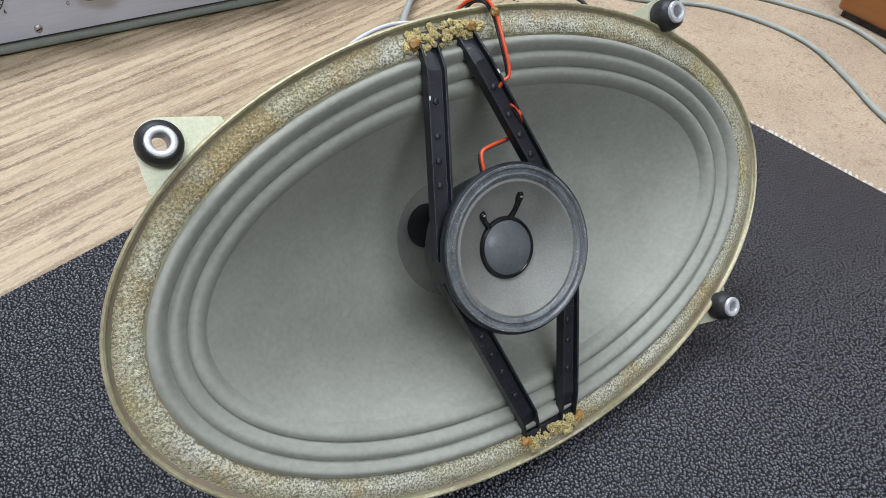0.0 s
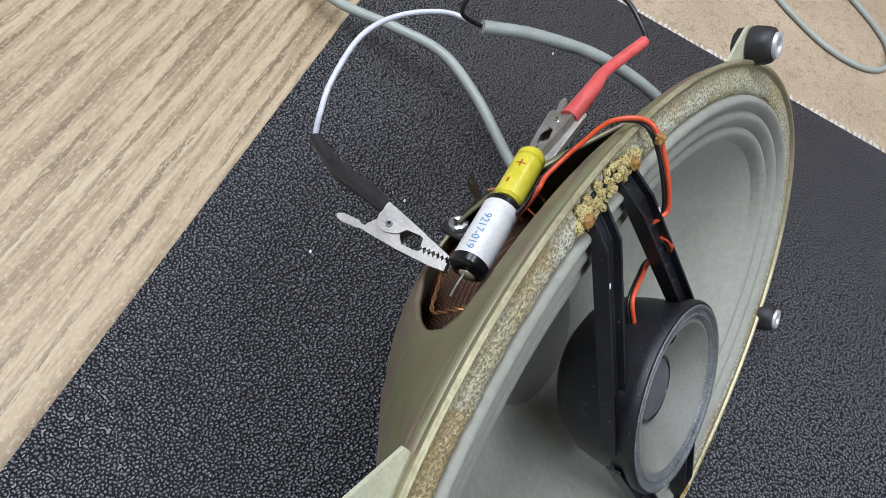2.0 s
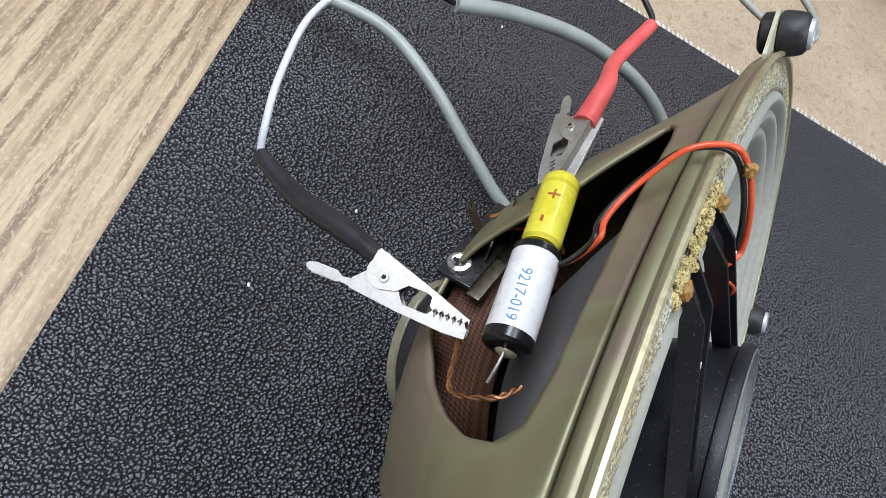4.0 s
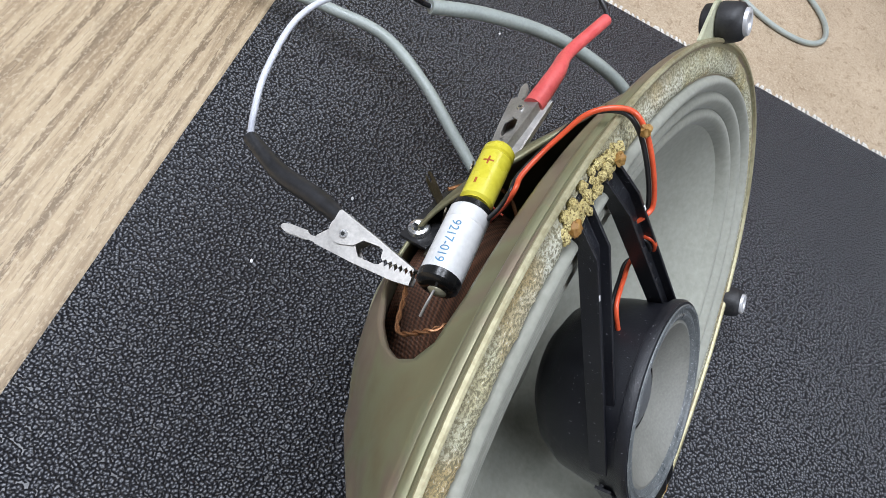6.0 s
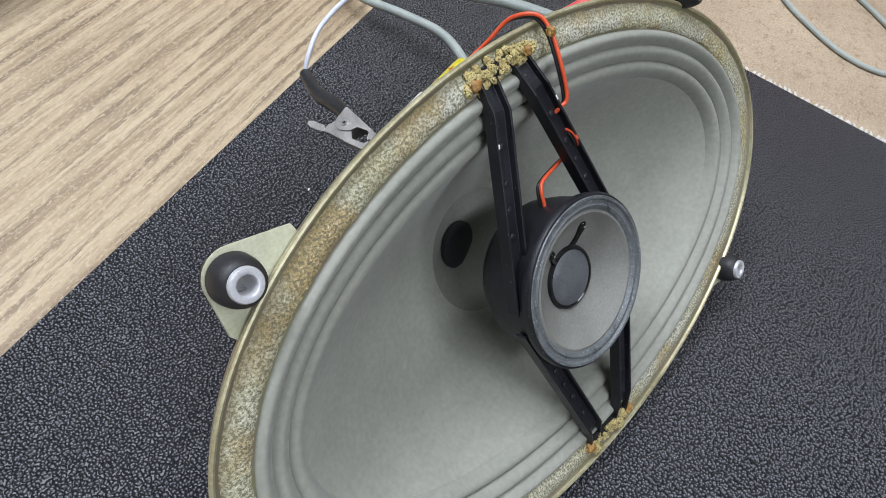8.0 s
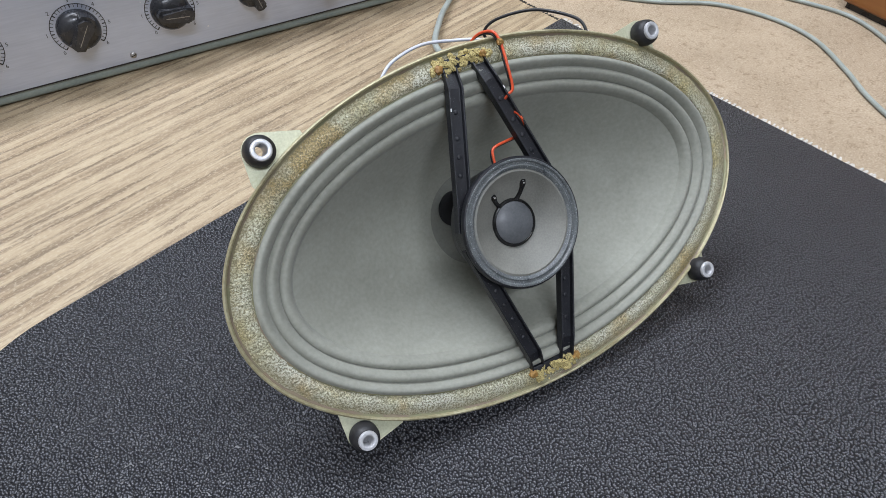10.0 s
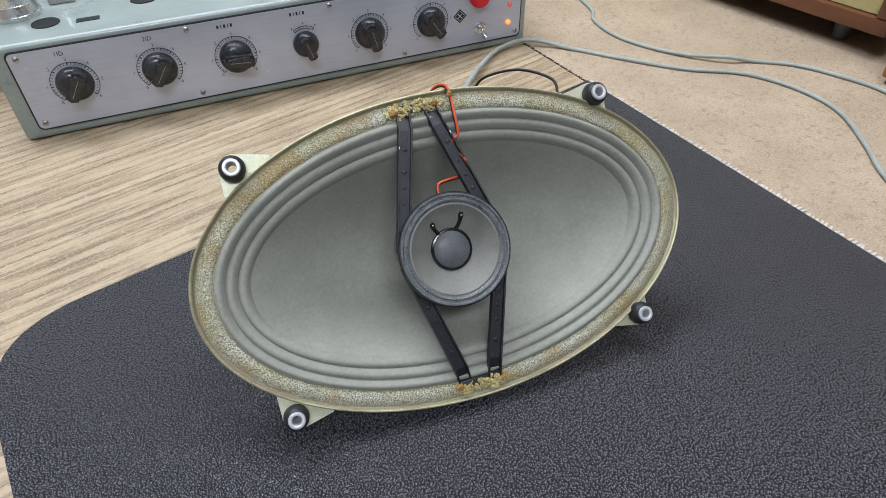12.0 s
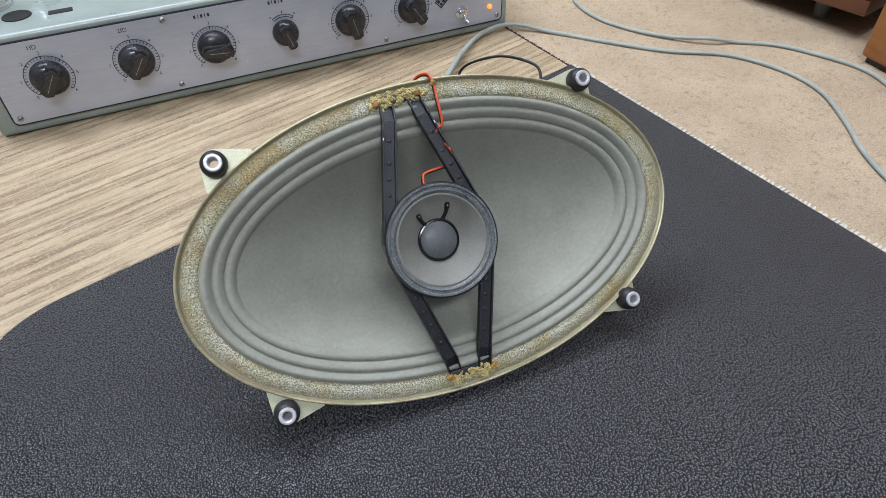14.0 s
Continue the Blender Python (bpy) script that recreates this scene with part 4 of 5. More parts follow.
def build_clip(name, m, length, label):
    """Crocodile clip: x runs from the jaw tip to the tail, y towards the rounded ear."""
    clip = empty(name, m, label, "crocodile clip", "crocodile clips")
    L = length

    def scaled(pts):
        return [(x * L, y * L) for x, y in pts]

    low_teeth, up_teeth = [], []
    for k in range(6):
        x = 0.010 + 0.036 * k
        low_teeth += [(x, -0.010 - 0.0015 * k), (x + 0.018, 0.022 - 0.001 * k)]
        up_teeth += [(x, 0.034), (x + 0.018, 0.006 + 0.002 * k)]
    lower = [(0.0, -0.066), (0.0, -0.012)] + low_teeth + [(0.232, -0.012), (0.262, -0.018), (0.375, -0.014), (0.395, 0.010), (0.42, 0.045), (0.58, 0.095), (0.628, 0.090), (0.690, 0.025), (0.700, 0.008), (0.690, -0.032), (0.40, -0.060), (0.12, -0.074)]
    for side in (-1, 1):
        part("lower_jaw", prism(bmesh.new(), scaled(lower), side * 0.0021 - 0.0002, side * 0.0021 + 0.0002), M["steel"], clip, "nickel-plated toothed jaw", smooth=False)
    spine = [(0.0, -0.060), (0.12, -0.068), (0.40, -0.054), (0.690, -0.026), (0.690, -0.034), (0.40, -0.062), (0.12, -0.076), (0.0, -0.068)]
    part("spine", prism(bmesh.new(), scaled(spine), -0.0022, 0.0022), M["steel"], clip, smooth=False)
    # narrow neck and the flat grip end with its edges curled up
    bm = prism(bmesh.new(), scaled([(0.680, -0.030), (0.770, -0.022), (0.795, -0.030), (0.96, -0.026), (0.990, -0.014), (1.0, 0.002), (0.990, 0.018), (0.96, 0.028), (0.800, 0.026), (0.770, 0.010), (0.680, 0.022)]), 0.0008, 0.0012)
    for y in (-0.027, 0.026):
        block(bm, 0.150 * L, 0.0006, 0.0011, Matrix.Translation((0.880 * L, y * L, 0.0015)), 0.0002)
    part("tail", bm, M["steel"], clip, "tarnished grip end with curled edges", smooth=False)
    ear = [(0.530 + 0.098 * math.cos(radians(a)), 0.108 + 0.090 * math.sin(radians(a))) for a in range(-110, 31, 14)]
    upper = [(0.0, 0.014)] + up_teeth + [(0.228, 0.034), (0.232, 0.080), (0.262, 0.092), (0.375, 0.092), (0.402, 0.066), (0.430, 0.040)] + ear + [(0.606, 0.215), (0.592, 0.229), (0.300, 0.137), (0.015, 0.043), (0.0, 0.034)]
    for side in (-1, 1):
        part("upper_jaw", prism(bmesh.new(), scaled(upper), side * 0.0027 - 0.0002, side * 0.0027 + 0.0002), M["steel"], clip, "nickel-plated toothed jaw", smooth=False)
    top = [(0.0, 0.030), (0.30, 0.130), (0.55, 0.208), (0.55, 0.216), (0.30, 0.138), (0.0, 0.038)]
    part("bridge", prism(bmesh.new(), scaled(top), -0.0027, 0.0027), M["steel"], clip, smooth=False)
    for side in (-1, 1):
        bm = lathe([(0.00055, 0.0002), (0.0006, 0.0006), (0.0011, 0.0006), (0.0013, 0.0)], 20)
        rivet = part("rivet", bm, M["bright"], clip, at=Matrix.Translation((0.518 * L, 0.087 * L, side * 0.0029)) @ Matrix.Rotation(0 if side > 0 else math.pi, 4, "X"))
        part("rivet_hole", lathe([(0.0, 0.0003), (0.00055, 0.0003)], 16), M["hole"], rivet)
    return clip


def build_test_leads(cap):
    jaw, tail = Vector((-0.0179, 0.0787, 0.0859)), Vector((-0.0224, 0.1182, 0.0715))
    d = (tail - jaw)
    y_axis = Vector((0.85, 0.30, 0.45))
    x = d.normalized()
    yy = (y_axis - x * y_axis.dot(x)).normalized()
    zz = x.cross(yy)
    m1 = Matrix(((x.x, yy.x, zz.x, jaw.x), (x.y, yy.y, zz.y, jaw.y), (x.z, yy.z, zz.z, jaw.z), (0, 0, 0, 1)))
    c1 = build_clip("crocodile_clip", m1, d.length, "nickel crocodile clip with black sleeve gripping the capacitor lead")
    a = m1 @ Vector((d.length * 0.57, d.length * 0.165, 0))
    end = Vector((0.0008, 0.1484, 0.0608))
    path = spline([a, a.lerp(end, 0.25) + Vector((0.0, 0.0005, -0.0005)), a.lerp(end, 0.6) + Vector((-0.001, 0.001, -0.002)), end], 8)
    rs = [0.0022 + 0.0008 * min(1, i / 8) - 0.0007 * max(0, i / len(path) - 0.6) / 0.4 for i in range(len(path))]
    inside = [path[-6], path[-3]]
    part("sleeve", sweep(bmesh.new(), [m1.inverted() @ p for p in path], rs, 14), M["black_sleeve"], c1, "black rubber sleeve")
    # red one, on the yellow capacitor's lead
    jaw2, red0, red1 = Vector((0.0256, 0.0832, 0.0888)), Vector((0.0549, 0.0830, 0.0941)), Vector((0.1020, 0.0827, 0.0990))
    d2 = Vector((0.0651, 0.0938, 0.0848)) - jaw2
    x = d2.normalized()
    y_axis = Vector((-0.1, -0.72, 0.65))
    yy = (y_axis - x * y_axis.dot(x)).normalized()
    zz = x.cross(yy)
    jaw2 = jaw2 + yy * 0.0035
    m2 = Matrix(((x.x, yy.x, zz.x, jaw2.x), (x.y, yy.y, zz.y, jaw2.y), (x.z, yy.z, zz.z, jaw2.z), (0, 0, 0, 1)))
    c2 = build_clip("crocodile_clip", m2, d2.length, "nickel crocodile clip with red sleeve gripping a solder lug")
    path = spline([red0 - Vector((0.004, 0, 0)), red0 + Vector((0.012, 0.001, 0.003)), red0.lerp(red1, 0.52) + Vector((0, 0.0026, -0.0008)), red1], 8)
    rs = [0.0034 - 0.0012 * min(1, i / 16) for i in range(len(path))]
    part("sleeve", sweep(bmesh.new(), [m2.inverted() @ p for p in path], rs, 14), M["red_sleeve"], c2, "red heat-shrink sleeve")
    # the fixed half of the clip runs straight into the sleeve
    shank = frame_from(jaw2.lerp(red0, 0.5) + Vector((0.002, -0.001, 0.001)), red0 - jaw2, (-0.3, 0.3, 0.9))
    bm = block(bmesh.new(), (red0 - jaw2).length * 0.92, 0.0052, 0.0005, None, 0.0002)
    for side in (-1, 1):
        block(bm, (red0 - jaw2).length * 0.92, 0.0005, 0.0030, Matrix.Translation((0, side * 0.0026, -0.0014)), 0.0002)
    part("shank", bm, M["steel"], c2, "folded nickel shank", smooth=False, at=m2.inverted() @ shank)
    # wires out of the cable's end
    g = Vector((0.0811, 0.1371, 0.0767))
    tagged(part("white_wire", tube(inside + [end, (0.0055, 0.1515, 0.0675), (0.0165, 0.1565, 0.0740), (0.0400, 0.1640, 0.0750), (0.0630, 0.1640, 0.0722), (0.0770, 0.1520, 0.0750), g, g + Vector((0.006, -0.003, -0.001))], 0.00105, 12), M["white_wire"]), "stiff white wire arching to the black sleeved clip", "wire")
    tagged(part("black_wire", tube([red1 - Vector((0.003, 0, 0.0005)), red1, (0.1045, 0.0861, 0.1012), (0.1085, 0.1021, 0.1042), (0.0970, 0.1271, 0.1012), (0.0800, 0.1421, 0.0922), (0.0735, 0.1441, 0.0832), g, g + Vector((0.006, -0.004, -0.001))], 0.00095, 10), M["black_wire"]), "thin black wire looping to the red sleeved clip", "wire")
    # twisted copper tail at the white capacitor
    lead_end = cap @ Vector((-0.004, 0.0006, -0.001))
    pts = []
    base = spline([jaw + Vector((0.0005, 0.002, 0.001)), jaw + Vector((-0.0045, -0.001, -0.004)), jaw + Vector((-0.0120, -0.0050, -0.0065)), lead_end + Vector((-0.003, -0.004, -0.006)), lead_end + Vector((0.002, -0.008, -0.004))], 12)
    w = empty("litz_wire", Matrix(), "twisted bare copper strand at the clip", "wire")
    for k in (0, 1):
        path = [p + 0.0004 * Vector((math.cos(i * 0.8 + k * math.pi), math.sin(i * 0.8 + k * math.pi), 0.3 * math.cos(i * 0.8 + k * math.pi))) for i, p in enumerate(base)]
        part("strand", sweep(bmesh.new(), path, 0.0004, 6), M["copper"], w)
    tagged(part("litz_wire", tube([on_speaker((0.012, 0.055, -0.052)), on_speaker((0.020, 0.052, -0.047)), on_speaker((0.024, 0.046, -0.040)), on_speaker((0.022, 0.036, -0.037))], 0.0006, 8), M["copper"]), "brown flexible lead from lug to cone", "wire")
    tagged(part("thin_red_lead", tube([on_speaker((0.008, 0.0540, -0.050)), on_speaker((0.013, 0.052, -0.042)), on_speaker((0.014, 0.046, -0.036))], 0.00035, 8), M["red_wire"]), "thin red lead to the terminal strip", "wire")


def build_cables():
    r = 0.0027
    z = DESK - 0.0012 + r * 0.78
    on_mat = MAT + r
    a = [(0.0811, 0.1371, 0.0767), (0.1005, 0.1201, 0.0737), (0.1220, 0.0951, 0.0672), (0.1380, 0.0661, 0.0552), (0.142, 0.0440, 0.0400), (0.136, 0.0330, 0.0180), (0.118, 0.0380, on_mat), (0.096, 0.0560, on_mat), (0.086, 0.0800, 0.0060), (0.093, 0.1070, 0.0130), (0.105, 0.1360, 0.0180), (0.114, 0.1660, 0.0190), (0.111, 0.1950, 0.0160), (0.1060, 0.2300, 0.0100), (0.1120, 0.2700, 0.0040), (0.137, 0.3080, 0.0010), (0.160, 0.3350, 0.0000), (0.194, 0.3640, 0.0000), (0.232, 0.3700, 0.0000), (0.270, 0.3420, z), (0.313, 0.2960, z), (0.354, 0.2570, z), (0.403, 0.2260, z), (0.429, 0.1800, z), (0.432, 0.1340, z), (0.411, 0.0850, z), (0.390, 0.0480, z), (0.376, 0.0060, z), (0.382, -0.0250, z), (0.404, -0.0370, z), (0.432, -0.0250, z), (0.458, 0.0160, z), (0.480, 0.0760, z), (0.497, 0.1180, z), (0.501, 0.1500, z), (0.487, 0.1860, z), (0.464, 0.2220, z), (0.430, 0.2460, z), (0.404, 0.2570, z + 0.004), (0.374, 0.2820, z + 0.001), (0.348, 0.3160, z), (0.331, 0.3560, z), (0.331, 0.4020, z), (0.347, 0.4480, z), (0.352, 0.6200, z), (0.36, 0.9, z)]
    path = spline(a, 10)
    rs = [r * (1.0 - 0.28 * min(1.0, max(0.0, (i - 150) / 60))) for i in range(len(path))]
    tagged(part("grey_cable", sweep(bmesh.new(), path, rs, 14), M["grey_cable"]), "round grey two-core cable looping over mat and desk", "cable")


# ---------------------------------------------------------------- amplifier
AMP = Matrix.Translation((-0.2531, 0.3543, DESK)) @ Matrix.Rotation(0.0510, 4, "Z")


def build_amplifier():
    amp = empty("amplifier", AMP, "old grey-green valve amplifier with silver control panel", "amplifier")
    x0, x1, H, D = -0.0170, 0.4840, 0.0860, 0.20
    bm = block(bmesh.new(), x1 - x0, D, H, Matrix.Translation(((x0 + x1) / 2, D / 2 + 0.0014, H / 2 + 0.0005)), 0.0055, 4)
    body = part("chassis", bm, M["hammer"], amp, "chipped grey-green enamelled chassis")
    bm = prism(bmesh.new(), rounded(-0.0035, 0.0065, 0.4765, 0.0785, 0.005), -0.0010, 0.0, FACE)
    part("panel_border", bm, M["ink_black"], amp, "black border line", smooth=False)
    bm = prism(bmesh.new(), rounded(-0.0020, 0.0080, 0.4750, 0.0770, 0.0042), -0.0005, 0.0006, FACE)
    part("control_panel", bm, M["panel"], amp, "brushed aluminium panel", smooth=False)
    for x, z in ((0.0035, 0.0135), (0.0045, 0.0725), (0.1400, 0.0735), (0.1390, 0.0130), (0.2700, 0.0735), (0.3420, 0.0125), (0.4100, 0.0735), (0.4700, 0.0135), (0.4690, 0.0725)):
        s = part("screw", lathe([(0.0, 0.0016), (0.0015, 0.0014), (0.0024, 0.0008), (0.0026, 0.0002)], 20), M["steel"], amp, at=FACE @ Matrix.Translation((x, z, 0.0005)) @ Matrix.Scale(1.0, 4))
        part("slot", block(bmesh.new(), 0.0040, 0.0006, 0.0004, pose(0, 0, 0.0015, 0, 0, x * 4000)), M["hole"], s, smooth=False)
    dials = [(0.0392, 0.0440, 0.0185, 57, 0), (0.1092, 0.0432, 0.0185, 55, 0), (0.1765, 0.0415, 0.0185, -6, 0), (0.2425, 0.0412, 0.0150, -72, 1), (0.3068, 0.0402, 0.0185, -76, 0), (0.3720, 0.0400, 0.0185, -55, 0)]
    for x, z, r, turn, switch in dials:
        build_dial(amp, x, z, r, turn, switch)
    # printed names above the first two dials, plain bars for the rest
    for x, text in ((0.0360, "1ID"), (0.1065, "2ID")):
        bm = bmesh.new()
        flat_text(bm, text, 0.0054, (0, 0, 0.0002))
        part("printed_mark", bm, M["ink_black"], amp, "black printed mark", smooth=False, at=FACE @ Matrix.Translation((x, 0.0712, 0.0006)))
    for x, n in ((0.1740, 5), (0.2400, 5)):
        bm = bmesh.new()
        for k in range(n):
            block(bm, 0.0007 if k % 2 else 0.0018, 0.0036 if k % 2 else 0.0030, 0.0002, FACE @ Matrix.Translation((x + (k - n / 2) * 0.0030, 0.0708, 0.0006)))
        part("printed_mark", bm, M["ink_black"], amp, "black printed mark", smooth=False)
    # toggle switch, pilot lamps, emblem
    t = part("toggle_switch", lathe([(0.0068, 0.0), (0.0068, 0.0012), (0.0056, 0.0020), (0.0040, 0.0022), (0.0040, 0.0060), (0.0028, 0.0064), (0.0, 0.0064)], 24), M["bright"], amp, "chrome toggle switch", at=FACE @ Matrix.Translation((0.4275, 0.0235, 0.0006)))
    part("lever", lathe([(0.0012, 0.0), (0.0016, 0.006), (0.0024, 0.010), (0.0016, 0.0125), (0.0, 0.0128)], 16), M["bright"], t, at=pose(0, 0, 0.005, 22, 0, 0))
    part("pilot_lamp", lathe([(0.0105, 0.0), (0.0105, 0.004), (0.009, 0.008), (0.0055, 0.0105), (0.0, 0.0112)], 28), M["jewel"], amp, "red jewel lamp", at=FACE @ Matrix.Translation((0.4255, 0.0570, 0.0006)))
    part("pilot_lamp", lathe([(0.0026, 0.0), (0.0025, 0.002), (0.0014, 0.0034), (0.0, 0.0038)], 16), M["led"], amp, "lit orange pilot", at=FACE @ Matrix.Translation((0.4605, 0.0245, 0.0006)))
    part("pilot_lamp", lathe([(0.0022, 0.0), (0.0021, 0.002), (0.0012, 0.003), (0.0, 0.0034)], 16), M["lens"], amp, "dim red pilot", at=FACE @ Matrix.Translation((0.4615, 0.0430, 0.0006)))
    bm = bmesh.new()
    for k in range(4):
        block(bm, 0.0104, 0.0012, 0.0003, FACE @ Matrix.Translation((0.4045, 0.0400, 0.0007)) @ pose(0, 0, 0, 0, 0, 45 + 90 * k) @ Matrix.Translation((0, 0.0046, 0)))
        block(bm, 0.0030, 0.0030, 0.0003, FACE @ Matrix.Translation((0.4045, 0.0400, 0.0007)) @ pose(0, 0, 0, 0, 0, 90 * k) @ Matrix.Translation((0, 0.0028, 0)) @ pose(0, 0, 0, 0, 0, 45))
    part("emblem", bm, M["ink_black"], amp, "dark diamond emblem", smooth=False)
    # top deck
    top = H + 0.0006
    for x, y, r in ((0.0300, 0.0390, 0.0105), (0.1120, 0.0620, 0.0110), (0.2150, 0.0600, 0.0105), (0.3300, 0.0600, 0.0105)):
        part("socket_hole", lathe([(0.0, 0.0003), (r, 0.0003), (r + 0.0008, 0.0008), (r + 0.0012, 0.0)], 32), M["hole"], amp, "round dark cut-out", at=Matrix.Translation((x, y, top)))
    part("slot_hole", block(bmesh.new(), 0.0190, 0.0085, 0.0010, None, 0.0003), M["hole"], amp, "dark slot", smooth=False, at=Matrix.Translation((0.0640, 0.0330, top)))
    can = part("smoothing_can", lathe([(0.0, 0.075), (0.016, 0.075), (0.0178, 0.073), (0.0180, 0.012), (0.0190, 0.0115), (0.0200, 0.004), (0.0215, 0.0035), (0.0215, 0.0)], 40), M["bright"], amp, "tall aluminium can", at=Matrix.Translation((0.0050, 0.0720, top)))
    part("clamp", block(bmesh.new(), 0.022, 0.012, 0.010, None, 0.002), M["steel"], amp, "folded metal clamp", at=Matrix.Translation((0.0420, 0.0880, top + 0.005)))
    part("clamp", lathe([(0.0, 0.030), (0.009, 0.030), (0.010, 0.028), (0.010, 0.0)], 28), M["bright"], amp, at=Matrix.Translation((0.0400, 0.0960, top)))
    part("paper_tag", block(bmesh.new(), 0.020, 0.008, 0.0012, None, 0.0003), M["cap_yellow"], amp, "small yellow label", at=Matrix.Translation((0.1420, 0.0610, top + 0.0002)))
    part("transformer", block(bmesh.new(), 0.090, 0.075, 0.070, None, 0.004), M["phenolic"], amp, "black transformer", at=Matrix.Translation((0.4000, 0.1500, top + 0.035)))


FACE = Matrix(((1, 0, 0, 0), (0, 0, -1, 0), (0, 1, 0, 0.003), (0, 0, 0, 1)))


def rounded(x0, y0, x1, y1, r, n=5):
    out = []
    for cx, cy, a0 in ((x1 - r, y1 - r, 0), (x0 + r, y1 - r, 90), (x0 + r, y0 + r, 180), (x1 - r, y0 + r, 270)):
        for k in range(n + 1):
            a = radians(a0 + 90 * k / n)
            out.append((cx + r * math.cos(a), cy + r * math.sin(a)))
    return out


def flat_text(bm, text, size, place):
    """Adds flat letters to a mesh, centred on a place in its x-y plane."""
    cu = bpy.data.curves.new("letters", "FONT")
    cu.body, cu.size, cu.align_x, cu.align_y, cu.resolution_u = text, size, "CENTER", "CENTER", 2
    ob = bpy.data.objects.new("letters", cu)
    scene.collection.objects.link(ob)
    bpy.context.view_layer.update()
    me = bpy.data.meshes.new_from_object(ob.evaluated_get(bpy.context.evaluated_depsgraph_get()))
    bpy.data.objects.remove(ob)
    me.transform(Matrix.Translation(place))
    bm.from_mesh(me)
    bpy.data.meshes.remove(me)


def build_dial(amp, x, z, r, turn, switch):
    at = FACE @ Matrix.Translation((x, z, 0.0006)) @ Matrix.Diagonal((0.88, 0.88, 1, 1))
    bm = bmesh.new()
    ra, rb = (0.0215, 0.0188) if not switch else (0.0195, 0.0170)
    lo, hi = (-45, 225) if not switch else (55, 125)
    ticks = 31 if not switch else 4
    for k in range(ticks):
        a = radians(lo + (hi - lo) * k / (ticks - 1))
        w = 0.0009 if k % 5 == 0 else 0.00045
        block(bm, ra - rb, w, 0.0003, Matrix.Rotation(a, 4, "Z") @ Matrix.Translation(((ra + rb) / 2, 0, 0.0001)))
    steps = 48
    for rr in ((ra,) if not switch else (ra, rb)):
        rings = []
        for k in range(steps + 1):
            a = radians(lo + (hi - lo) * k / steps)
            rings.append([((rr + d) * math.cos(a), (rr + d) * math.sin(a), h) for d, h in ((-0.0003, 0.0), (0.0003, 0.0), (0.0003, 0.00025), (-0.0003, 0.00025))])
        loft(bm, rings, True, True)
    if switch:
        for k in range(3):
            a = radians(lo + (hi - lo) * k / 2)
            block(bm, 0.0011, 0.0018, 0.0003, Matrix.Translation((0.0225 * math.cos(a), 0.0225 * math.sin(a), 0.0001)))
    else:
        digits = bmesh.new()
        for k in range(7):
            a = radians(hi - (hi - lo) * k / 6)
            flat_text(digits, str(k), 0.0046, (0.0248 * math.cos(a), 0.0248 * math.sin(a), 0.0002))
        part("dial_number", digits, M["ink_black"], amp, "black printed digits", smooth=False, at=at)
    part("dial_scale", bm, M["ink_black"], amp, "black printed scale", smooth=False, at=at)
    k = r / 0.0185
    bm = lathe([(0.0, 0.0110), (0.0080 * k, 0.0104), (0.0125 * k, 0.0086), (0.0155 * k, 0.0062), (0.0168 * k, 0.0036), (0.0172 * k, 0.0008), (0.0172 * k, 0.0)], 48)
    knob = part("knob", bm, M["knob"], amp, "glossy black knob", at=at @ Matrix.Rotation(radians(turn), 4, "Z"))
    out = [(-0.0120 * k, -0.0058 * k), (0.0100 * k, -0.0064 * k), (0.0158 * k, -0.0056 * k), (0.0174 * k, 0.0), (0.0158 * k, 0.0056 * k), (0.0100 * k, 0.0064 * k), (-0.0120 * k, 0.0058 * k), (-0.0146 * k, 0.0)]
    bm = prism(bmesh.new(), out, 0.0060, 0.0165)
    tops = [e for e in bm.edges if all(v.co.z > 0.016 for v in e.verts)]
    bmesh.ops.bevel(bm, geom=tops, offset=0.0028, segments=4, affect="EDGES")
    part("grip", bm, M["knob"], knob, "black pointer grip")
    part("pointer_line", block(bmesh.new(), 0.0200 * k, 0.0004, 0.0003, Matrix.Translation((0.0015 * k, 0, 0.0166))), M["steel"], knob, "worn pointer line", smooth=False)


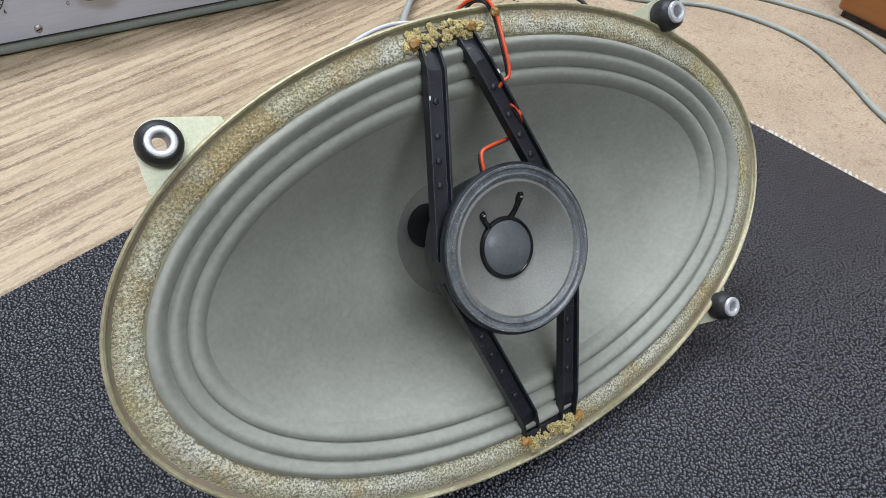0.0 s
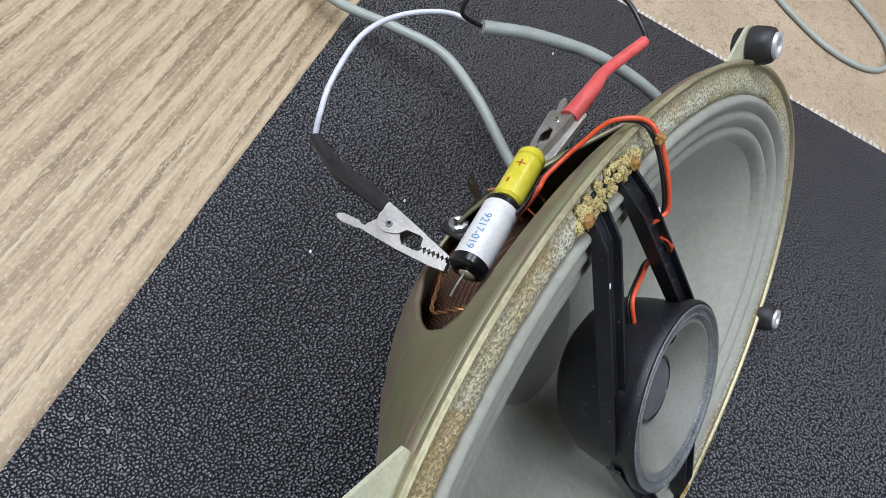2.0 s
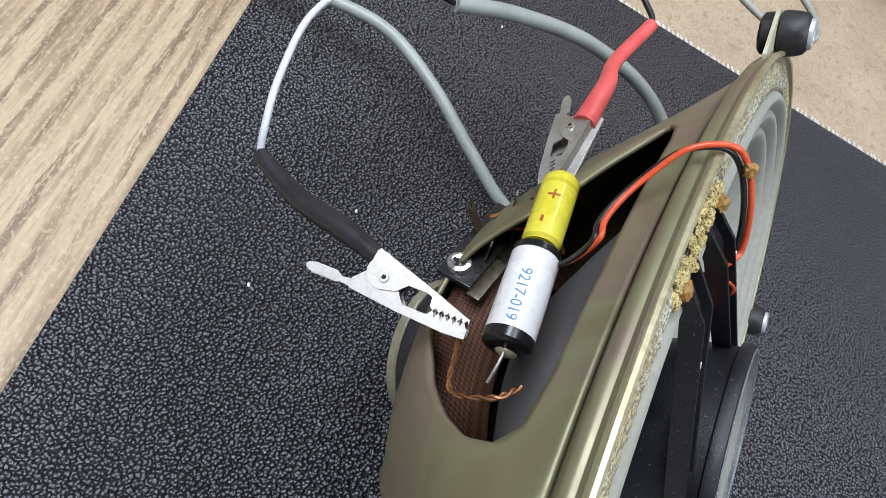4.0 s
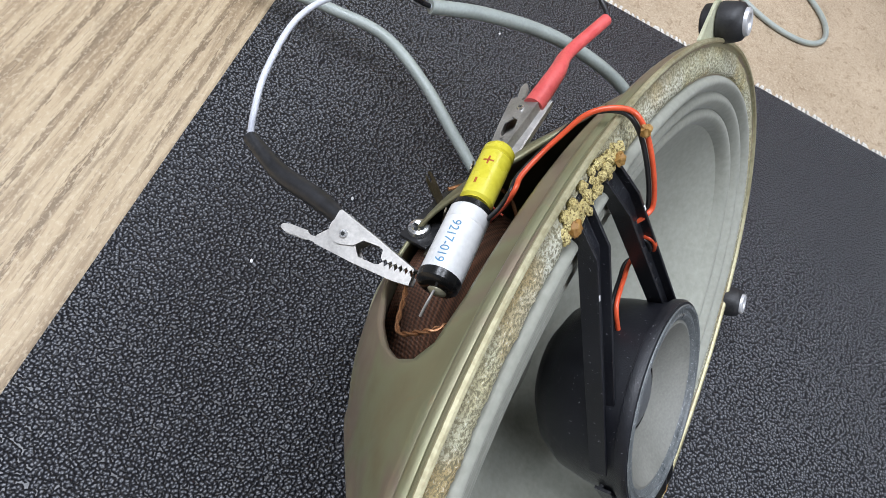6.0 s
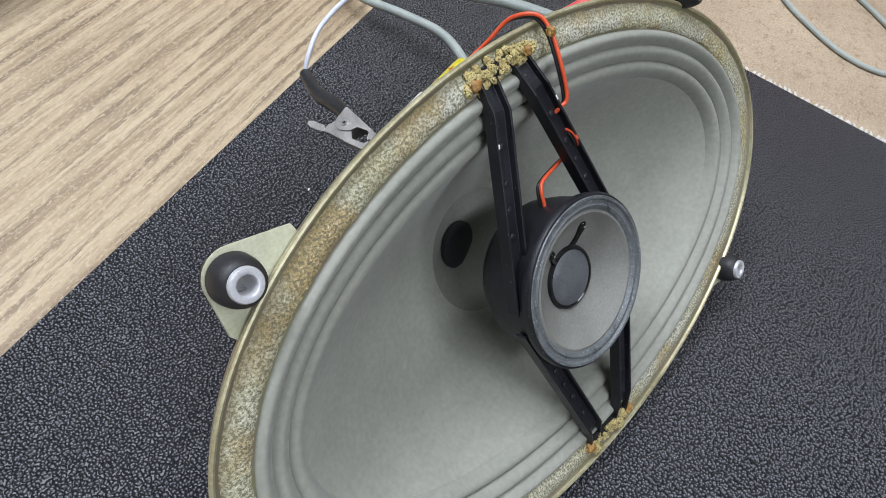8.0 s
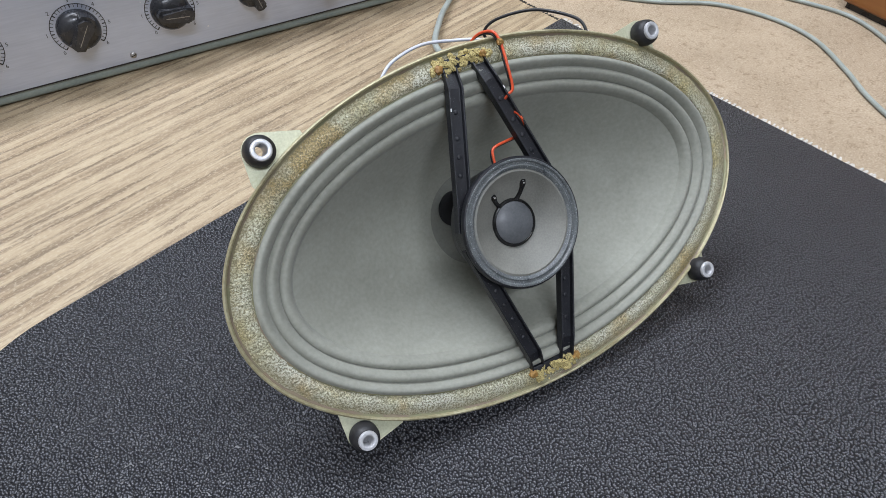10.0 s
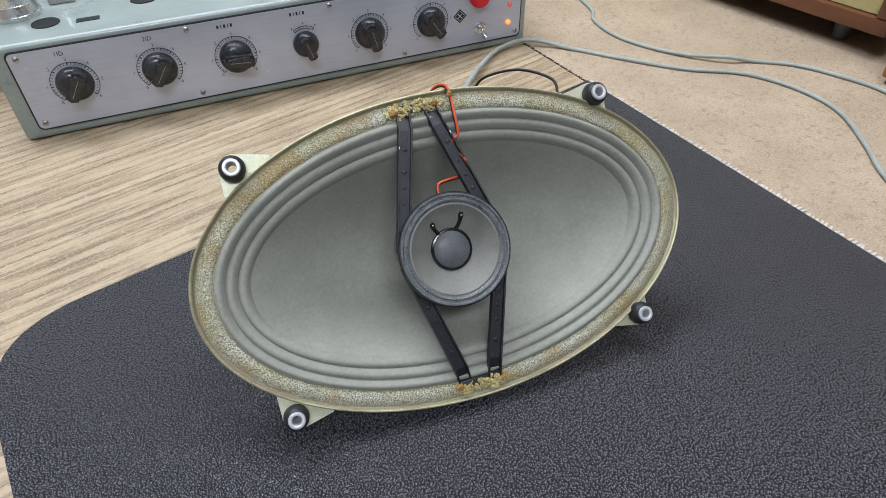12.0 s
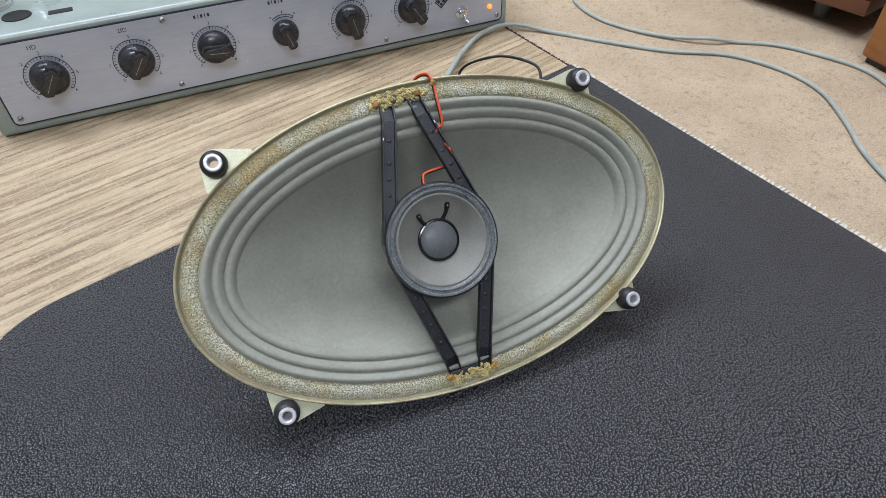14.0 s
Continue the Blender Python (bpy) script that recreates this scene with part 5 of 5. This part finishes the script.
# ---------------------------------------------------------------- cabinets and the box behind
def build_cabinets():
    # radio cabinet on feet
    bz = DESK - 0.0012
    m = Matrix.Translation((0.543, 0.200, bz)) @ Matrix.Rotation(radians(106), 4, "Z")
    cab = empty("radio_cabinet", m, "brown wooden cabinet with cream cloth front on small feet", "cabinet")
    L, D, H, Z = 0.44, 0.24, 0.30, 0.026
    part("bottom_board", block(bmesh.new(), L, D, 0.016, Matrix.Translation((L / 2, -D / 2, Z + 0.008)), 0.002), M["cab_brown"], cab)
    part("top_board", block(bmesh.new(), L, D, 0.016, Matrix.Translation((L / 2, -D / 2, Z + H - 0.008)), 0.002), M["cab_brown"], cab)
    for x in (0.008, L - 0.008):
        part("side_board", block(bmesh.new(), 0.016, D, H - 0.033, Matrix.Translation((x, -D / 2, Z + H / 2)), 0.002), M["cab_brown"], cab)
    part("back_board", block(bmesh.new(), L - 0.034, 0.006, H - 0.034, Matrix.Translation((L / 2, -D + 0.006, Z + H / 2))), M["cab_brown"], cab)
    part("speaker_cloth", block(bmesh.new(), L - 0.034, 0.004, H - 0.034, Matrix.Translation((L / 2, -0.010, Z + H / 2))), M["cloth"], cab, "cream woven speaker cloth")
    for x in (0.055, L - 0.055):
        for y in (-0.035, -D + 0.035):
            part("foot", lathe([(0.0, 0.0), (0.0075, 0.0), (0.0085, 0.003), (0.0095, Z)], 20), M["tring"], cab, "grey rubber foot", at=Matrix.Translation((x, y, 0)))
    m = Matrix.Translation((0.514, 0.168, bz)) @ Matrix.Rotation(radians(-91), 4, "Z")
    box = empty("teak_cabinet", m, "orange-brown teak cabinet standing on the desk", "cabinet")
    L, D, H = 0.230, 0.20, 0.26
    part("carcass", block(bmesh.new(), L, D, H, Matrix.Translation((L / 2, D / 2, H / 2 + 0.006)), 0.004, 3), M["cab_orange"], box)
    part("plinth", block(bmesh.new(), L - 0.01, D - 0.01, 0.006, Matrix.Translation((L / 2, D / 2, 0.003))), M["phenolic"], box)
    w = empty("white_box", Matrix.Translation((-0.42, 0.56, DESK)), "plain white box behind the amplifier", "box")
    part("shell", block(bmesh.new(), 0.24, 0.16, 0.22, Matrix.Translation((0, 0, 0.116)), 0.004), M["plaster"], w)
    part("base", block(bmesh.new(), 0.235, 0.155, 0.006, Matrix.Translation((0, 0, 0.003))), M["phenolic"], w, "dark base strip")


build_room()
build_desk()
build_mat()
speaker = build_speaker()
build_tweeter(speaker)
build_glue(speaker)
build_tweeter_wire()
build_terminals()
cap_pose = build_capacitors()
build_test_leads(cap_pose)
build_cables()
build_amplifier()
build_cabinets()
